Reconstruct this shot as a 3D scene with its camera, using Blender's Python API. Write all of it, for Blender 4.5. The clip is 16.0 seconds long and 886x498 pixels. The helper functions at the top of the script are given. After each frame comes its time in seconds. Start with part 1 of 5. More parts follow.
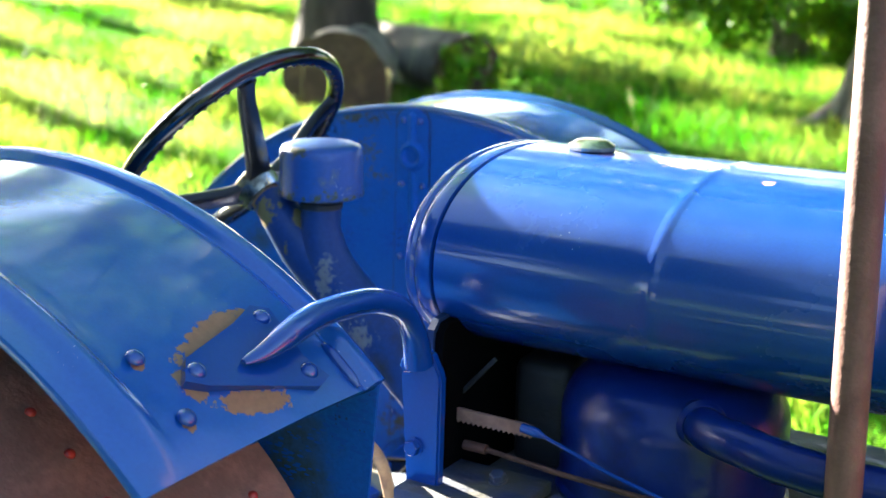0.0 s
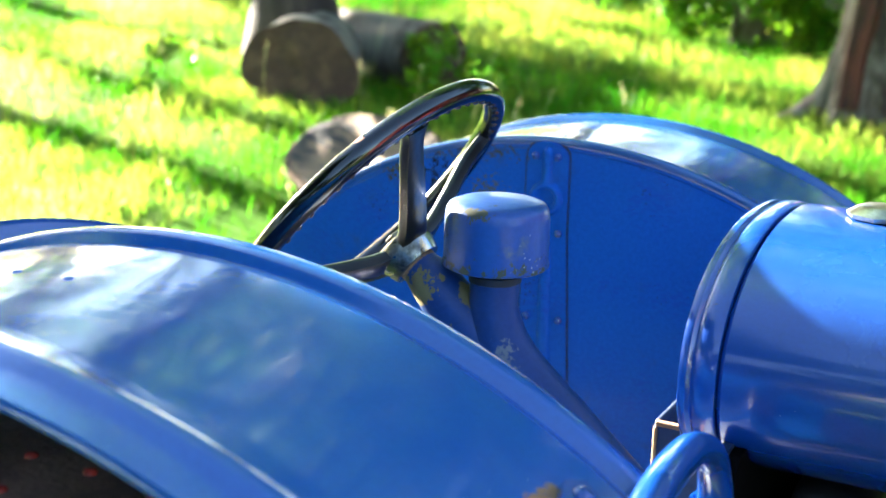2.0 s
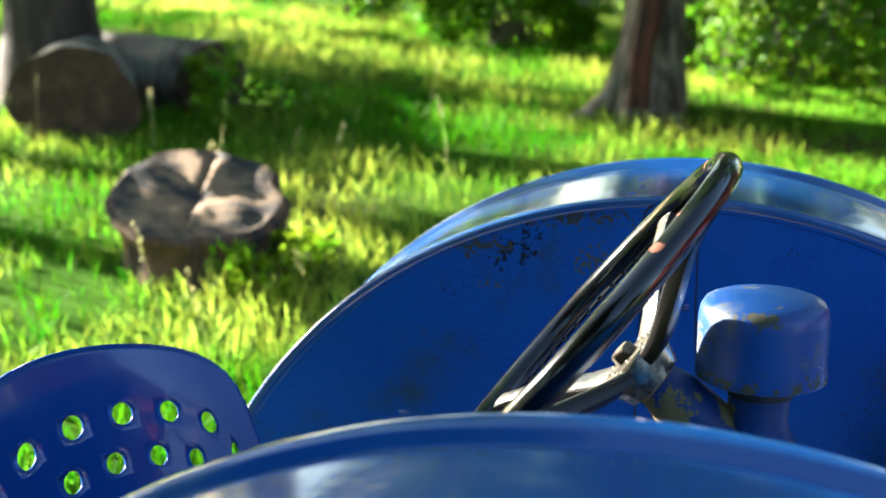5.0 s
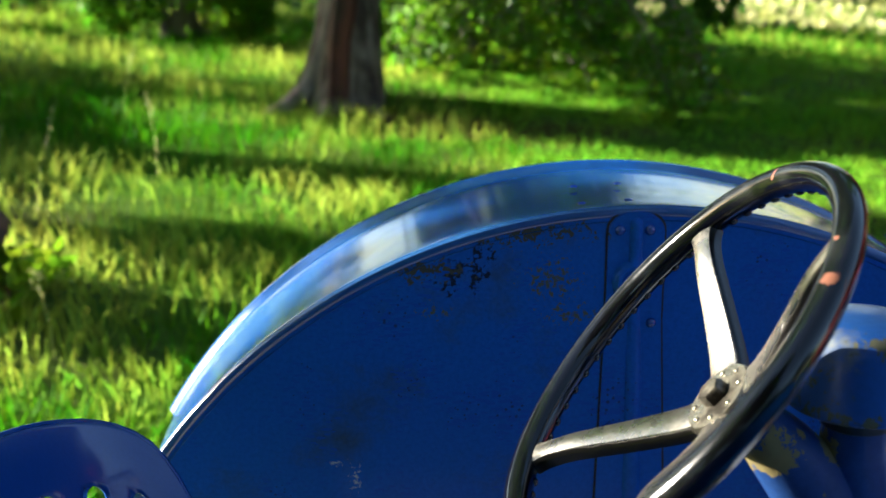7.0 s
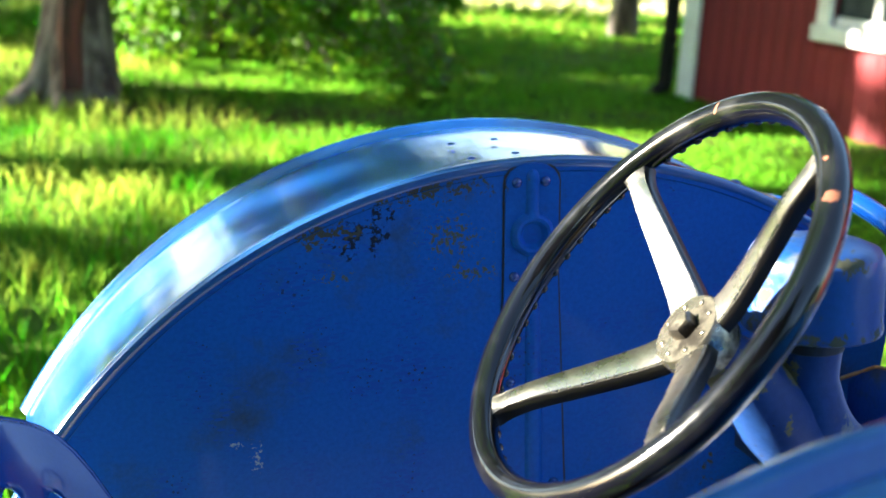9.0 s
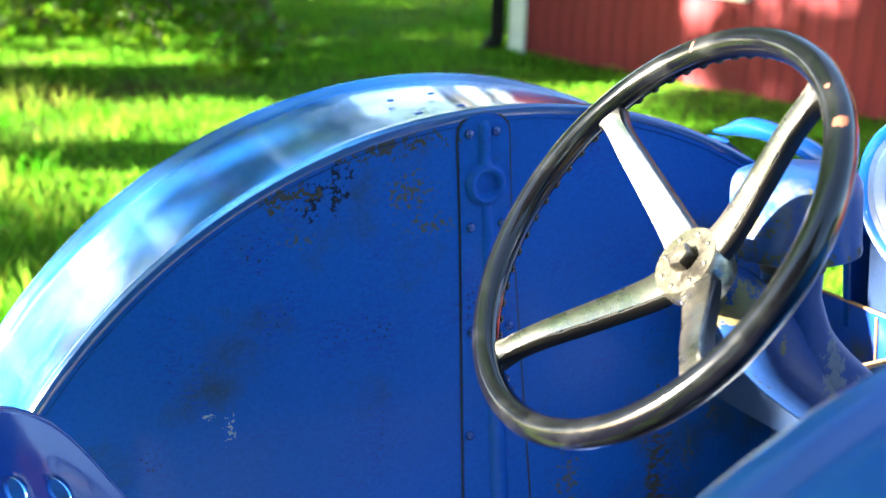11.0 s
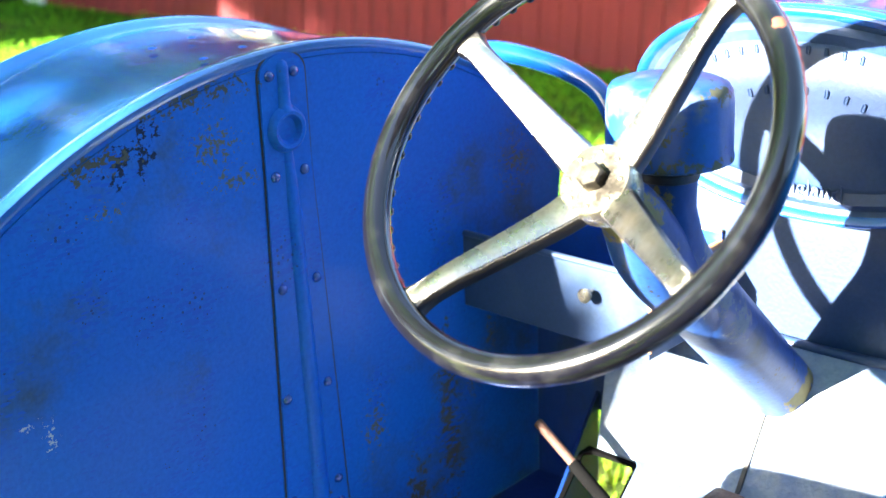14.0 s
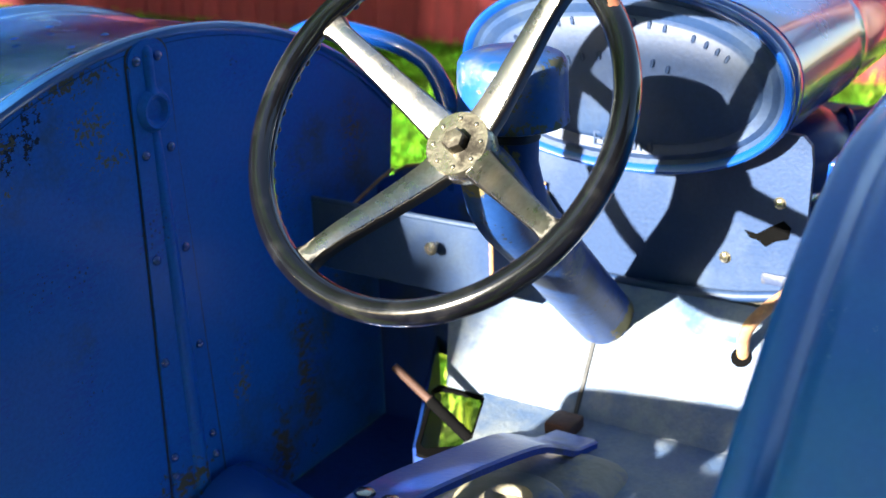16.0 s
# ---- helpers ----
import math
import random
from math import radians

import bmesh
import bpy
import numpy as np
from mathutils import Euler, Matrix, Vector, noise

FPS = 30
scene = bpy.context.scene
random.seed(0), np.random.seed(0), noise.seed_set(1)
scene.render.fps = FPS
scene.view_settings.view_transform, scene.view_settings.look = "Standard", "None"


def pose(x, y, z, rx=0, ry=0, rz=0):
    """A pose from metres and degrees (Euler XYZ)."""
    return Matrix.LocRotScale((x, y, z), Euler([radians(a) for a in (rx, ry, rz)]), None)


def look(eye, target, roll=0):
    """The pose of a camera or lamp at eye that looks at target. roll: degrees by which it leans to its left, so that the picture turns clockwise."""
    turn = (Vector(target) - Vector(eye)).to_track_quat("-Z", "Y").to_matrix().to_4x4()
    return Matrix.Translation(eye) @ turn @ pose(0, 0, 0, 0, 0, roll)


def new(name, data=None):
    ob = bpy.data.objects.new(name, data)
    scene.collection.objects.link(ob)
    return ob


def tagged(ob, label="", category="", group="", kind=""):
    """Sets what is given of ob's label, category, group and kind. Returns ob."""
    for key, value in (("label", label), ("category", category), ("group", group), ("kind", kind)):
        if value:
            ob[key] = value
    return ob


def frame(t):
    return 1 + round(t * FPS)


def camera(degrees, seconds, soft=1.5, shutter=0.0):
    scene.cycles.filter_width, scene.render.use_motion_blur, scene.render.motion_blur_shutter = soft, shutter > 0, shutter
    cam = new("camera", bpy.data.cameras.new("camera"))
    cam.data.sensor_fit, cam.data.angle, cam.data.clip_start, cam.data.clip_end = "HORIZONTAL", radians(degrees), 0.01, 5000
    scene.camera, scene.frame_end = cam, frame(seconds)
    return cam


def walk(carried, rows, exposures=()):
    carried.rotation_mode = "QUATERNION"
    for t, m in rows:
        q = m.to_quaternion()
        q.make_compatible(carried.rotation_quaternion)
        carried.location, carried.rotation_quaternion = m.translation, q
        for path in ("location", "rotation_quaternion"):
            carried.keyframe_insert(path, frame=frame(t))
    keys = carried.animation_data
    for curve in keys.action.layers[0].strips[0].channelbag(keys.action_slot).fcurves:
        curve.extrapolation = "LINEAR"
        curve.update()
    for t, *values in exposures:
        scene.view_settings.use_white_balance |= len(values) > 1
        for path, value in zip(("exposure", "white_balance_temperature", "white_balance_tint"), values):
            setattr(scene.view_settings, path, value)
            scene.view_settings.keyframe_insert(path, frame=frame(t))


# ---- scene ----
cam = camera(37.7, 16.0)

PATH = [
    (0, (1.296, -1.582, 1.648), (0.307, 0.057, 1.067), 1.4),
    (0.5, (1.152, -1.554, 1.649), (0.208, 0.106, 1.054), 2.5),
    (1, (1.002, -1.504, 1.639), (0.085, 0.172, 1.049), 2.9),
    (1.5, (0.879, -1.453, 1.637), (-0.019, 0.234, 1.046), 2.8),
    (2, (0.754, -1.399, 1.644), (-0.107, 0.301, 1.035), 2.2),
    (2.5, (0.664, -1.353, 1.633), (-0.181, 0.357, 1.032), 1.2),
    (3, (0.53, -1.321, 1.618), (-0.25, 0.423, 1.028), 0.1),
    (5.5, (-0.032, -1.248, 1.651), (-0.345, 0.635, 1.054), 1.8),
    (6, (-0.161, -1.197, 1.644), (-0.325, 0.705, 1.045), 2.1),
    (6.5, (-0.241, -1.146, 1.626), (-0.281, 0.762, 1.03), 2.1),
    (7, (-0.332, -1.106, 1.618), (-0.226, 0.801, 1.025), 2.7),
    (7.5, (-0.399, -1.08, 1.616), (-0.168, 0.817, 1.023), 2.9),
    (8, (-0.453, -1.048, 1.597), (-0.105, 0.831, 1.007), 2.8),
    (8.5, (-0.505, -1.041, 1.58), (-0.059, 0.818, 0.992), 2.8),
    (9, (-0.551, -1.039, 1.556), (-0.013, 0.797, 0.972), 3.0),
    (11.5, (-0.789, -0.953, 1.532), (0.097, 0.723, 0.895), 1.8),
    (12, (-0.873, -0.891, 1.512), (0.126, 0.719, 0.872), 2.4),
    (12.5, (-0.941, -0.837, 1.504), (0.159, 0.702, 0.857), 1.6),
    (13, (-0.983, -0.767, 1.499), (0.238, 0.672, 0.837), 1.9),
    (13.5, (-0.988, -0.731, 1.497), (0.323, 0.622, 0.825), 1.8),
    (14, (-0.987, -0.701, 1.5), (0.41, 0.557, 0.816), 1.8),
    (14.5, (-0.988, -0.68, 1.51), (0.467, 0.501, 0.811), 1.7),
    (15, (-1.011, -0.666, 1.521), (0.496, 0.439, 0.808), 1.8),
    (15.5, (-1.09, -0.657, 1.527), (0.48, 0.356, 0.816), 2.4),
    (16, (-1.178, -0.705, 1.545), (0.419, 0.259, 0.823), 2.1),
]

cam.data.dof.use_dof = True
cam.data.dof.focus_distance = 1.45
cam.data.dof.aperture_fstop = 5.2
walk(cam, [(t, look(eye, target, roll)) for t, eye, target, roll in PATH],
     exposures=[(0, 4.25), (1.5, 4.6), (3, 3.85), (5.5, 3.3), (6.5, 2.85), (7.2, 2.9), (9, 3.85), (11.5, 4.55), (12.5, 4.85), (14, 4.85), (15.2, 3.85), (16, 3.35)])

# ---------------------------------------------------------------- light
SUN_TRAVEL = Vector((0.346, -0.097, -0.101)).normalized()
sun_data = bpy.data.lights.new("sun", "SUN")
sun_data.energy, sun_data.angle, sun_data.color = 5.0, radians(0.6), (1.0, 0.94, 0.80)
sun = new("sun", sun_data)
sun.rotation_euler = SUN_TRAVEL.to_track_quat("-Z", "Y").to_euler()
world = bpy.data.worlds.new("sky")
scene.world = world
world.use_nodes = True
wn = world.node_tree.nodes
sky = wn.new("ShaderNodeTexSky")
sky.sky_type, sky.sun_disc = "NISHITA", False
sky.sun_elevation = math.asin(-SUN_TRAVEL.z)
sky.sun_rotation = math.atan2(-SUN_TRAVEL.x, -SUN_TRAVEL.y)
sky.dust_density, sky.ozone_density, sky.air_density = 0.7, 1.8, 1.0
wn["Background"].inputs["Strength"].default_value = 0.050
world.node_tree.links.new(sky.outputs[0], wn["Background"].inputs[0])


# ---------------------------------------------------------------- materials
def material(name, base, rough=0.5, metal=0.0, other=None, mix=(0.45, 0.6), scale=8.0, detail=6.0,
             bump=0.0, bump_scale=60.0, coat=0.0, other_rough=None, stretch=(1, 1, 1), fine=0.15, trans=0.0, vary=0.0, spec=0.5, wave=0.0):
    """A surface with a base colour, patches of a second colour and fine grain."""
    m = bpy.data.materials.new(name)
    m.use_nodes = True
    nt, b = m.node_tree, m.node_tree.nodes["Principled BSDF"]
    N, L = nt.nodes.new, nt.links.new
    co = N("ShaderNodeTexCoord")
    mp = N("ShaderNodeMapping")
    mp.inputs["Scale"].default_value = stretch
    L(co.outputs["Object"], mp.inputs[0])
    n1 = N("ShaderNodeTexNoise")
    n1.inputs["Scale"].default_value, n1.inputs["Detail"].default_value, n1.inputs["Roughness"].default_value = scale, detail, 0.62
    L(mp.outputs[0], n1.inputs["Vector"])
    ramp = N("ShaderNodeMapRange")
    ramp.inputs["From Min"].default_value, ramp.inputs["From Max"].default_value = mix
    L(n1.outputs["Fac"], ramp.inputs["Value"])
    mx = N("ShaderNodeMix")
    mx.data_type = "RGBA"
    mx.inputs["A"].default_value, mx.inputs["B"].default_value = (*base, 1), (*(other or [c * 0.7 for c in base]), 1)
    L(ramp.outputs[0], mx.inputs["Factor"])
    n2 = N("ShaderNodeTexNoise")
    n2.inputs["Scale"].default_value, n2.inputs["Detail"].default_value = bump_scale, 4
    L(mp.outputs[0], n2.inputs["Vector"])
    val = N("ShaderNodeMapRange")
    val.inputs["To Min"].default_value, val.inputs["To Max"].default_value = 1 - fine, 1 + fine
    L(n2.outputs["Fac"], val.inputs["Value"])
    hsv = N("ShaderNodeHueSaturation")
    L(mx.outputs["Result"], hsv.inputs["Color"])
    if vary:
        oi = N("ShaderNodeNewGeometry")
        vr = N("ShaderNodeMapRange")
        vr.inputs["To Min"].default_value, vr.inputs["To Max"].default_value = 1 - vary, 1 + vary
        L(oi.outputs["Random Per Island"], vr.inputs["Value"])
        mu = N("ShaderNodeMath")
        mu.operation = "MULTIPLY"
        L(val.outputs[0], mu.inputs[0])
        L(vr.outputs[0], mu.inputs[1])
        L(mu.outputs[0], hsv.inputs["Value"])
        hr = N("ShaderNodeMapRange")
        hr.inputs["To Min"].default_value, hr.inputs["To Max"].default_value = 0.47, 0.52
        L(oi.outputs["Random Per Island"], hr.inputs["Value"])
        L(hr.outputs[0], hsv.inputs["Hue"])
    else:
        L(val.outputs[0], hsv.inputs["Value"])
    L(hsv.outputs[0], b.inputs["Base Color"])
    rr = N("ShaderNodeMapRange")
    rr.inputs["To Min"].default_value, rr.inputs["To Max"].default_value = rough, rough if other_rough is None else other_rough
    L(ramp.outputs[0], rr.inputs["Value"])
    L(rr.outputs[0], b.inputs["Roughness"])
    b.inputs["Metallic"].default_value = metal
    b.inputs["Specular IOR Level"].default_value = spec
    b.inputs["Coat Weight"].default_value, b.inputs["Coat Roughness"].default_value = coat, 0.08
    if bump:
        bp = N("ShaderNodeBump")
        bp.inputs["Strength"].default_value, bp.inputs["Distance"].default_value = bump, 0.004
        L(n2.outputs["Fac"], bp.inputs["Height"])
        L(bp.outputs[0], b.inputs["Normal"])
        if wave:
            n3 = N("ShaderNodeTexNoise")
            n3.inputs["Scale"].default_value, n3.inputs["Detail"].default_value = 13, 2
            L(co.outputs["Object"], n3.inputs["Vector"])
            bw = N("ShaderNodeBump")
            bw.inputs["Strength"].default_value, bw.inputs["Distance"].default_value = 1.0, wave
            L(n3.outputs["Fac"], bw.inputs["Height"])
            L(bw.outputs[0], bp.inputs["Normal"])
    if trans:
        tr = N("ShaderNodeBsdfTranslucent")
        L(hsv.outputs[0], tr.inputs["Color"])
        ms = N("ShaderNodeMixShader")
        ms.inputs[0].default_value = trans
        L(b.outputs[0], ms.inputs[1])
        L(tr.outputs[0], ms.inputs[2])
        L(ms.outputs[0], nt.nodes["Material Output"].inputs[0])
    return m


BLUE = (0.002, 0.036, 0.20)
paint = material("blue_gloss_paint", BLUE, 0.16, other=(0.004, 0.040, 0.21), scale=5, mix=(0.4, 0.7), coat=0.6, bump=0.05, bump_scale=220, other_rough=0.28, fine=0.12, wave=0.003)
paint_worn = material("blue_weathered_paint", (0.006, 0.042, 0.26), 0.34, other=(0.050, 0.055, 0.045), scale=9, mix=(0.54, 0.70), coat=0.15, bump=0.15, bump_scale=160, other_rough=0.6, fine=0.2, spec=0.3)
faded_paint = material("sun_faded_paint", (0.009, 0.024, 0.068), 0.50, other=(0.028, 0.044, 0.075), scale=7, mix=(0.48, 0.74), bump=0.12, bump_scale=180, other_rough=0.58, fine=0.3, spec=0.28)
cap_paint = material("chipped_cap_paint", (0.006, 0.048, 0.20), 0.36, spec=0.40, other=(0.11, 0.115, 0.07), scale=13, mix=(0.56, 0.70), coat=0.12, bump=0.08, bump_scale=140, other_rough=0.6, fine=0.2)
tank_paint = material("tank_gloss_paint", BLUE, 0.24, other=(0.004, 0.050, 0.23), scale=3.5, mix=(0.45, 0.75), coat=0.35, bump=0.05, bump_scale=260, other_rough=0.32, fine=0.15, wave=0.0006)
# Panel blue darkened for the shade in the well, with olive stains.
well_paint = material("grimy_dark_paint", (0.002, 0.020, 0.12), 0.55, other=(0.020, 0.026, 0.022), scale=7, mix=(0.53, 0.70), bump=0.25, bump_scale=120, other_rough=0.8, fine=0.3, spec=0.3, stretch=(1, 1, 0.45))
floor_paint = material("scuffed_floor_paint", (0.05, 0.085, 0.16), 0.5, other=(0.16, 0.18, 0.19), scale=13, mix=(0.42, 0.66), bump=0.25, bump_scale=180, other_rough=0.7, fine=0.25)
fender_paint = material("chipped_fender_paint", (0.005, 0.062, 0.275), 0.15, other=(0.008, 0.082, 0.275), scale=5, mix=(0.4, 0.7), coat=0.6, bump=0.05, bump_scale=220, other_rough=0.28, fine=0.12, wave=0.003)


def add_chips(m, spots, colour, ragged=1.5, limit=1.62, scale=55, coat=0.6):
    """Bare rusty blotches with torn edges: (centre, half sizes, angle in plan) in the object's own metres."""
    nt = m.node_tree
    N, L = nt.nodes.new, nt.links.new
    b = nt.nodes["Principled BSDF"]
    co = N("ShaderNodeTexCoord")
    n = N("ShaderNodeTexNoise")
    n.inputs["Scale"].default_value, n.inputs["Detail"].default_value, n.inputs["Roughness"].default_value = scale, 5, 0.7
    L(co.outputs["Object"], n.inputs["Vector"])
    total = None
    for c, h, ang in spots:
        mp = N("ShaderNodeMapping")
        mp.vector_type = "TEXTURE"
        mp.inputs["Location"].default_value = c
        mp.inputs["Rotation"].default_value = (0, 0, radians(ang))
        mp.inputs["Scale"].default_value = h
        L(co.outputs["Object"], mp.inputs[0])
        ln = N("ShaderNodeVectorMath")
        ln.operation = "LENGTH"
        L(mp.outputs[0], ln.inputs[0])
        ad = N("ShaderNodeMath")
        ad.operation = "MULTIPLY_ADD"
        ad.inputs[1].default_value = ragged
        L(n.outputs["Fac"], ad.inputs[0])
        L(ln.outputs["Value"], ad.inputs[2])
        lt = N("ShaderNodeMath")
        lt.operation = "LESS_THAN"
        lt.inputs[1].default_value = limit
        L(ad.outputs[0], lt.inputs[0])
        if total is None:
            total = lt.outputs[0]
        else:
            mx = N("ShaderNodeMath")
            mx.operation = "MAXIMUM"
            L(total, mx.inputs[0])
            L(lt.outputs[0], mx.inputs[1])
            total = mx.outputs[0]
    old = b.inputs["Base Color"].links[0].from_socket
    mc = N("ShaderNodeMix")
    mc.data_type = "RGBA"
    L(total, mc.inputs["Factor"])
    L(old, mc.inputs["A"])
    rn = N("ShaderNodeMix")
    rn.data_type = "RGBA"
    rn.inputs["A"].default_value, rn.inputs["B"].default_value = (*colour, 1), (colour[0] * 0.5, colour[1] * 0.42, colour[2] * 0.4, 1)
    L(n.outputs["Fac"], rn.inputs["Factor"])
    L(rn.outputs["Result"], mc.inputs["B"])
    L(mc.outputs["Result"], b.inputs["Base Color"])
    oldr = b.inputs["Roughness"].links[0].from_socket
    mr = N("ShaderNodeMix")
    L(total, mr.inputs["Factor"])
    L(oldr, mr.inputs["A"])
    mr.inputs["B"].default_value = 0.85
    L(mr.outputs["Result"], b.inputs["Roughness"])
    inv = N("ShaderNodeMath")
    inv.operation = "MULTIPLY_ADD"
    inv.inputs[1].default_value, inv.inputs[2].default_value = -coat, coat
    L(total, inv.inputs[0])
    L(inv.outputs[0], b.inputs["Coat Weight"])


add_chips(fender_paint, [((0.449, -0.636, 1.10), (0.018, 0.074, 0.2), 12), ((0.521, -0.655, 1.06), (0.013, 0.052, 0.2), -14), ((0.484, -0.708, 1.08), (0.020, 0.016, 0.2), 0),
                         ((0.447, -0.742, 1.1), (0.0085, 0.0085, 0.2), 0), ((0.512, -0.742, 1.06), (0.0085, 0.0085, 0.2), 0)], (0.30, 0.16, 0.075), 1.5, 1.62, 95)
panel_paint = material("flaking_panel_paint", (0.004, 0.076, 0.335), 0.45, other=(0.028, 0.048, 0.055), scale=5, detail=14, mix=(0.53, 0.70), coat=0.02, bump=0.08, bump_scale=170, other_rough=0.7, fine=0.3, spec=0.11)
add_chips(panel_paint, [((-0.20, 0.45, 1.118), (0.022, 0.2, 0.030), 0), ((-0.235, 0.45, 1.11), (0.018, 0.2, 0.022), 0)], (0.012, 0.022, 0.05), 6.0, 3.5, 75, 0.04)
add_chips(panel_paint, [((-0.105, 0.45, 1.10), (0.055, 0.2, 0.045), 0), ((-0.08, 0.45, 1.055), (0.05, 0.2, 0.02), 0), ((-0.256, 0.45, 1.06), (0.03, 0.2, 0.015), 0), ((0.43, 0.45, 0.96), (0.05, 0.2, 0.06), 0),
                        ((0.275, 0.45, 0.59), (0.02, 0.2, 0.05), 0), ((0.32, 0.45, 0.65), (0.02, 0.2, 0.05), 0), ((0.365, 0.45, 0.71), (0.02, 0.2, 0.05), 0), ((0.12, 0.45, 0.66), (0.03, 0.2, 0.06), 0)], (0.085, 0.100, 0.085), 6.0, 3.15, 150, 0.04)
add_chips(panel_paint, [((-0.14, 0.45, 1.165), (0.09, 0.2, 0.016), 0), ((-0.26, 0.45, 1.115), (0.05, 0.2, 0.018), 0), ((0.27, 0.45, 0.60), (0.026, 0.2, 0.13), 0), ((0.20, 0.45, 0.49), (0.03, 0.2, 0.07), 0), ((-0.02, 0.45, 0.56), (0.05, 0.2, 0.03), 0)], (0.060, 0.068, 0.056), 6.0, 3.6, 95, 0.04)
add_chips(panel_paint, [((-0.357, 0.45, 0.838), (0.010, 0.2, 0.026), 0), ((-0.385, 0.45, 0.855), (0.016, 0.2, 0.005), 0)], (0.34, 0.40, 0.46), 7.0, 3.6, 170, 0.04)


def add_specks(m, scale=200, cut=0.035, colour=(0.42, 0.47, 0.52), low=0.55, squash=(1, 1, 1)):
    """Tiny pale specks of dust and dried drops, in loose swarms."""
    nt = m.node_tree
    N, L = nt.nodes.new, nt.links.new
    b = nt.nodes["Principled BSDF"]
    co = N("ShaderNodeTexCoord")
    v = N("ShaderNodeTexVoronoi")
    v.inputs["Scale"].default_value = scale
    sq = N("ShaderNodeMapping")
    sq.inputs["Scale"].default_value = squash
    L(co.outputs["Object"], sq.inputs[0])
    L(sq.outputs[0], v.inputs["Vector"])
    n = N("ShaderNodeTexNoise")
    n.inputs["Scale"].default_value = 9
    L(co.outputs["Object"], n.inputs["Vector"])
    th = N("ShaderNodeMapRange")
    th.inputs["From Min"].default_value, th.inputs["From Max"].default_value = low, low + 0.25
    th.inputs["To Min"].default_value, th.inputs["To Max"].default_value = 0.0, cut * 3
    L(n.outputs["Fac"], th.inputs["Value"])
    lt = N("ShaderNodeMath")
    lt.operation = "LESS_THAN"
    L(v.outputs["Distance"], lt.inputs[0])
    L(th.outputs[0], lt.inputs[1])
    old = b.inputs["Base Color"].links[0].from_socket
    mc = N("ShaderNodeMix")
    mc.data_type = "RGBA"
    mc.inputs["B"].default_value = (*colour, 1)
    L(lt.outputs[0], mc.inputs["Factor"])
    L(old, mc.inputs["A"])
    L(mc.outputs["Result"], b.inputs["Base Color"])


rust = material("rusty_steel", (0.16, 0.082, 0.060), 0.75, other=(0.24, 0.125, 0.09), scale=14, bump=0.4, bump_scale=120)
dark_rust = material("dark_rusty_steel", (0.045, 0.022, 0.016), 0.7, other=(0.075, 0.035, 0.024), scale=30, bump=0.3, bump_scale=200, spec=0.25)
rust_patch = material("bare_rust", (0.30, 0.16, 0.07), 0.85, other=(0.20, 0.10, 0.05), scale=30, bump=0.5, bump_scale=200)
red_paint = material("red_paint", (0.26, 0.022, 0.016), 0.4, other=(0.35, 0.03, 0.02), scale=40)
black_rim = material("worn_black_enamel", (0.002, 0.002, 0.003), 0.14, other=(0.010, 0.010, 0.011), scale=11, mix=(0.52, 0.72), other_rough=0.28, bump=0.03, bump_scale=90, fine=0.4, spec=0.42)
add_chips(black_rim, [((0.026, -0.181, 1.279), (0.009, 0.007, 0.010), 0), ((0.044, -0.142, 1.300), (0.004, 0.004, 0.004), 0), ((0.058, 0.078, 1.309), (0.010, 0.0025, 0.010), 0)], (0.20, 0.07, 0.035), 1.6, 1.55, 130, 0.35)
bare_steel = material("worn_bare_steel", (0.40, 0.36, 0.28), 0.16, metal=0.95, other=(0.025, 0.022, 0.018), scale=14, detail=10, mix=(0.47, 0.66), other_rough=0.5, bump=0.15, bump_scale=180)


def worn_metal(name):
    """Bare steel where hands have rubbed the black enamel off; the mesh attribute wear says how far."""
    m = material(name, (0.36, 0.34, 0.31), 0.26, metal=1.0, other=(0.13, 0.105, 0.075), scale=16, detail=10, mix=(0.46, 0.72), other_rough=0.46, bump=0.08, bump_scale=160, fine=0.3)
    nt = m.node_tree
    N, L = nt.nodes.new, nt.links.new
    b = nt.nodes["Principled BSDF"]
    at = N("ShaderNodeAttribute")
    at.attribute_name = "wear"
    co = N("ShaderNodeTexCoord")
    n = N("ShaderNodeTexNoise")
    n.inputs["Scale"].default_value, n.inputs["Detail"].default_value, n.inputs["Roughness"].default_value = 42, 6, 0.65
    L(co.outputs["Object"], n.inputs["Vector"])
    ad = N("ShaderNodeMath")
    ad.operation = "MULTIPLY_ADD"
    ad.inputs[1].default_value = 0.8
    L(n.outputs["Fac"], ad.inputs[0])
    L(at.outputs["Fac"], ad.inputs[2])
    r = N("ShaderNodeMapRange")
    r.inputs["From Min"].default_value, r.inputs["From Max"].default_value = 0.88, 1.02
    L(ad.outputs[0], r.inputs["Value"])
    for key, dark in (("Base Color", (0.004, 0.0035, 0.003, 1)), ("Roughness", 0.3)):
        mx = N("ShaderNodeMix")
        if key == "Base Color":
            mx.data_type = "RGBA"
        mx.inputs["A"].default_value = dark
        L(b.inputs[key].links[0].from_socket, mx.inputs["B"])
        L(r.outputs[0], mx.inputs["Factor"])
        L(mx.outputs["Result"], b.inputs[key])
    L(r.outputs[0], b.inputs["Metallic"])
    return m


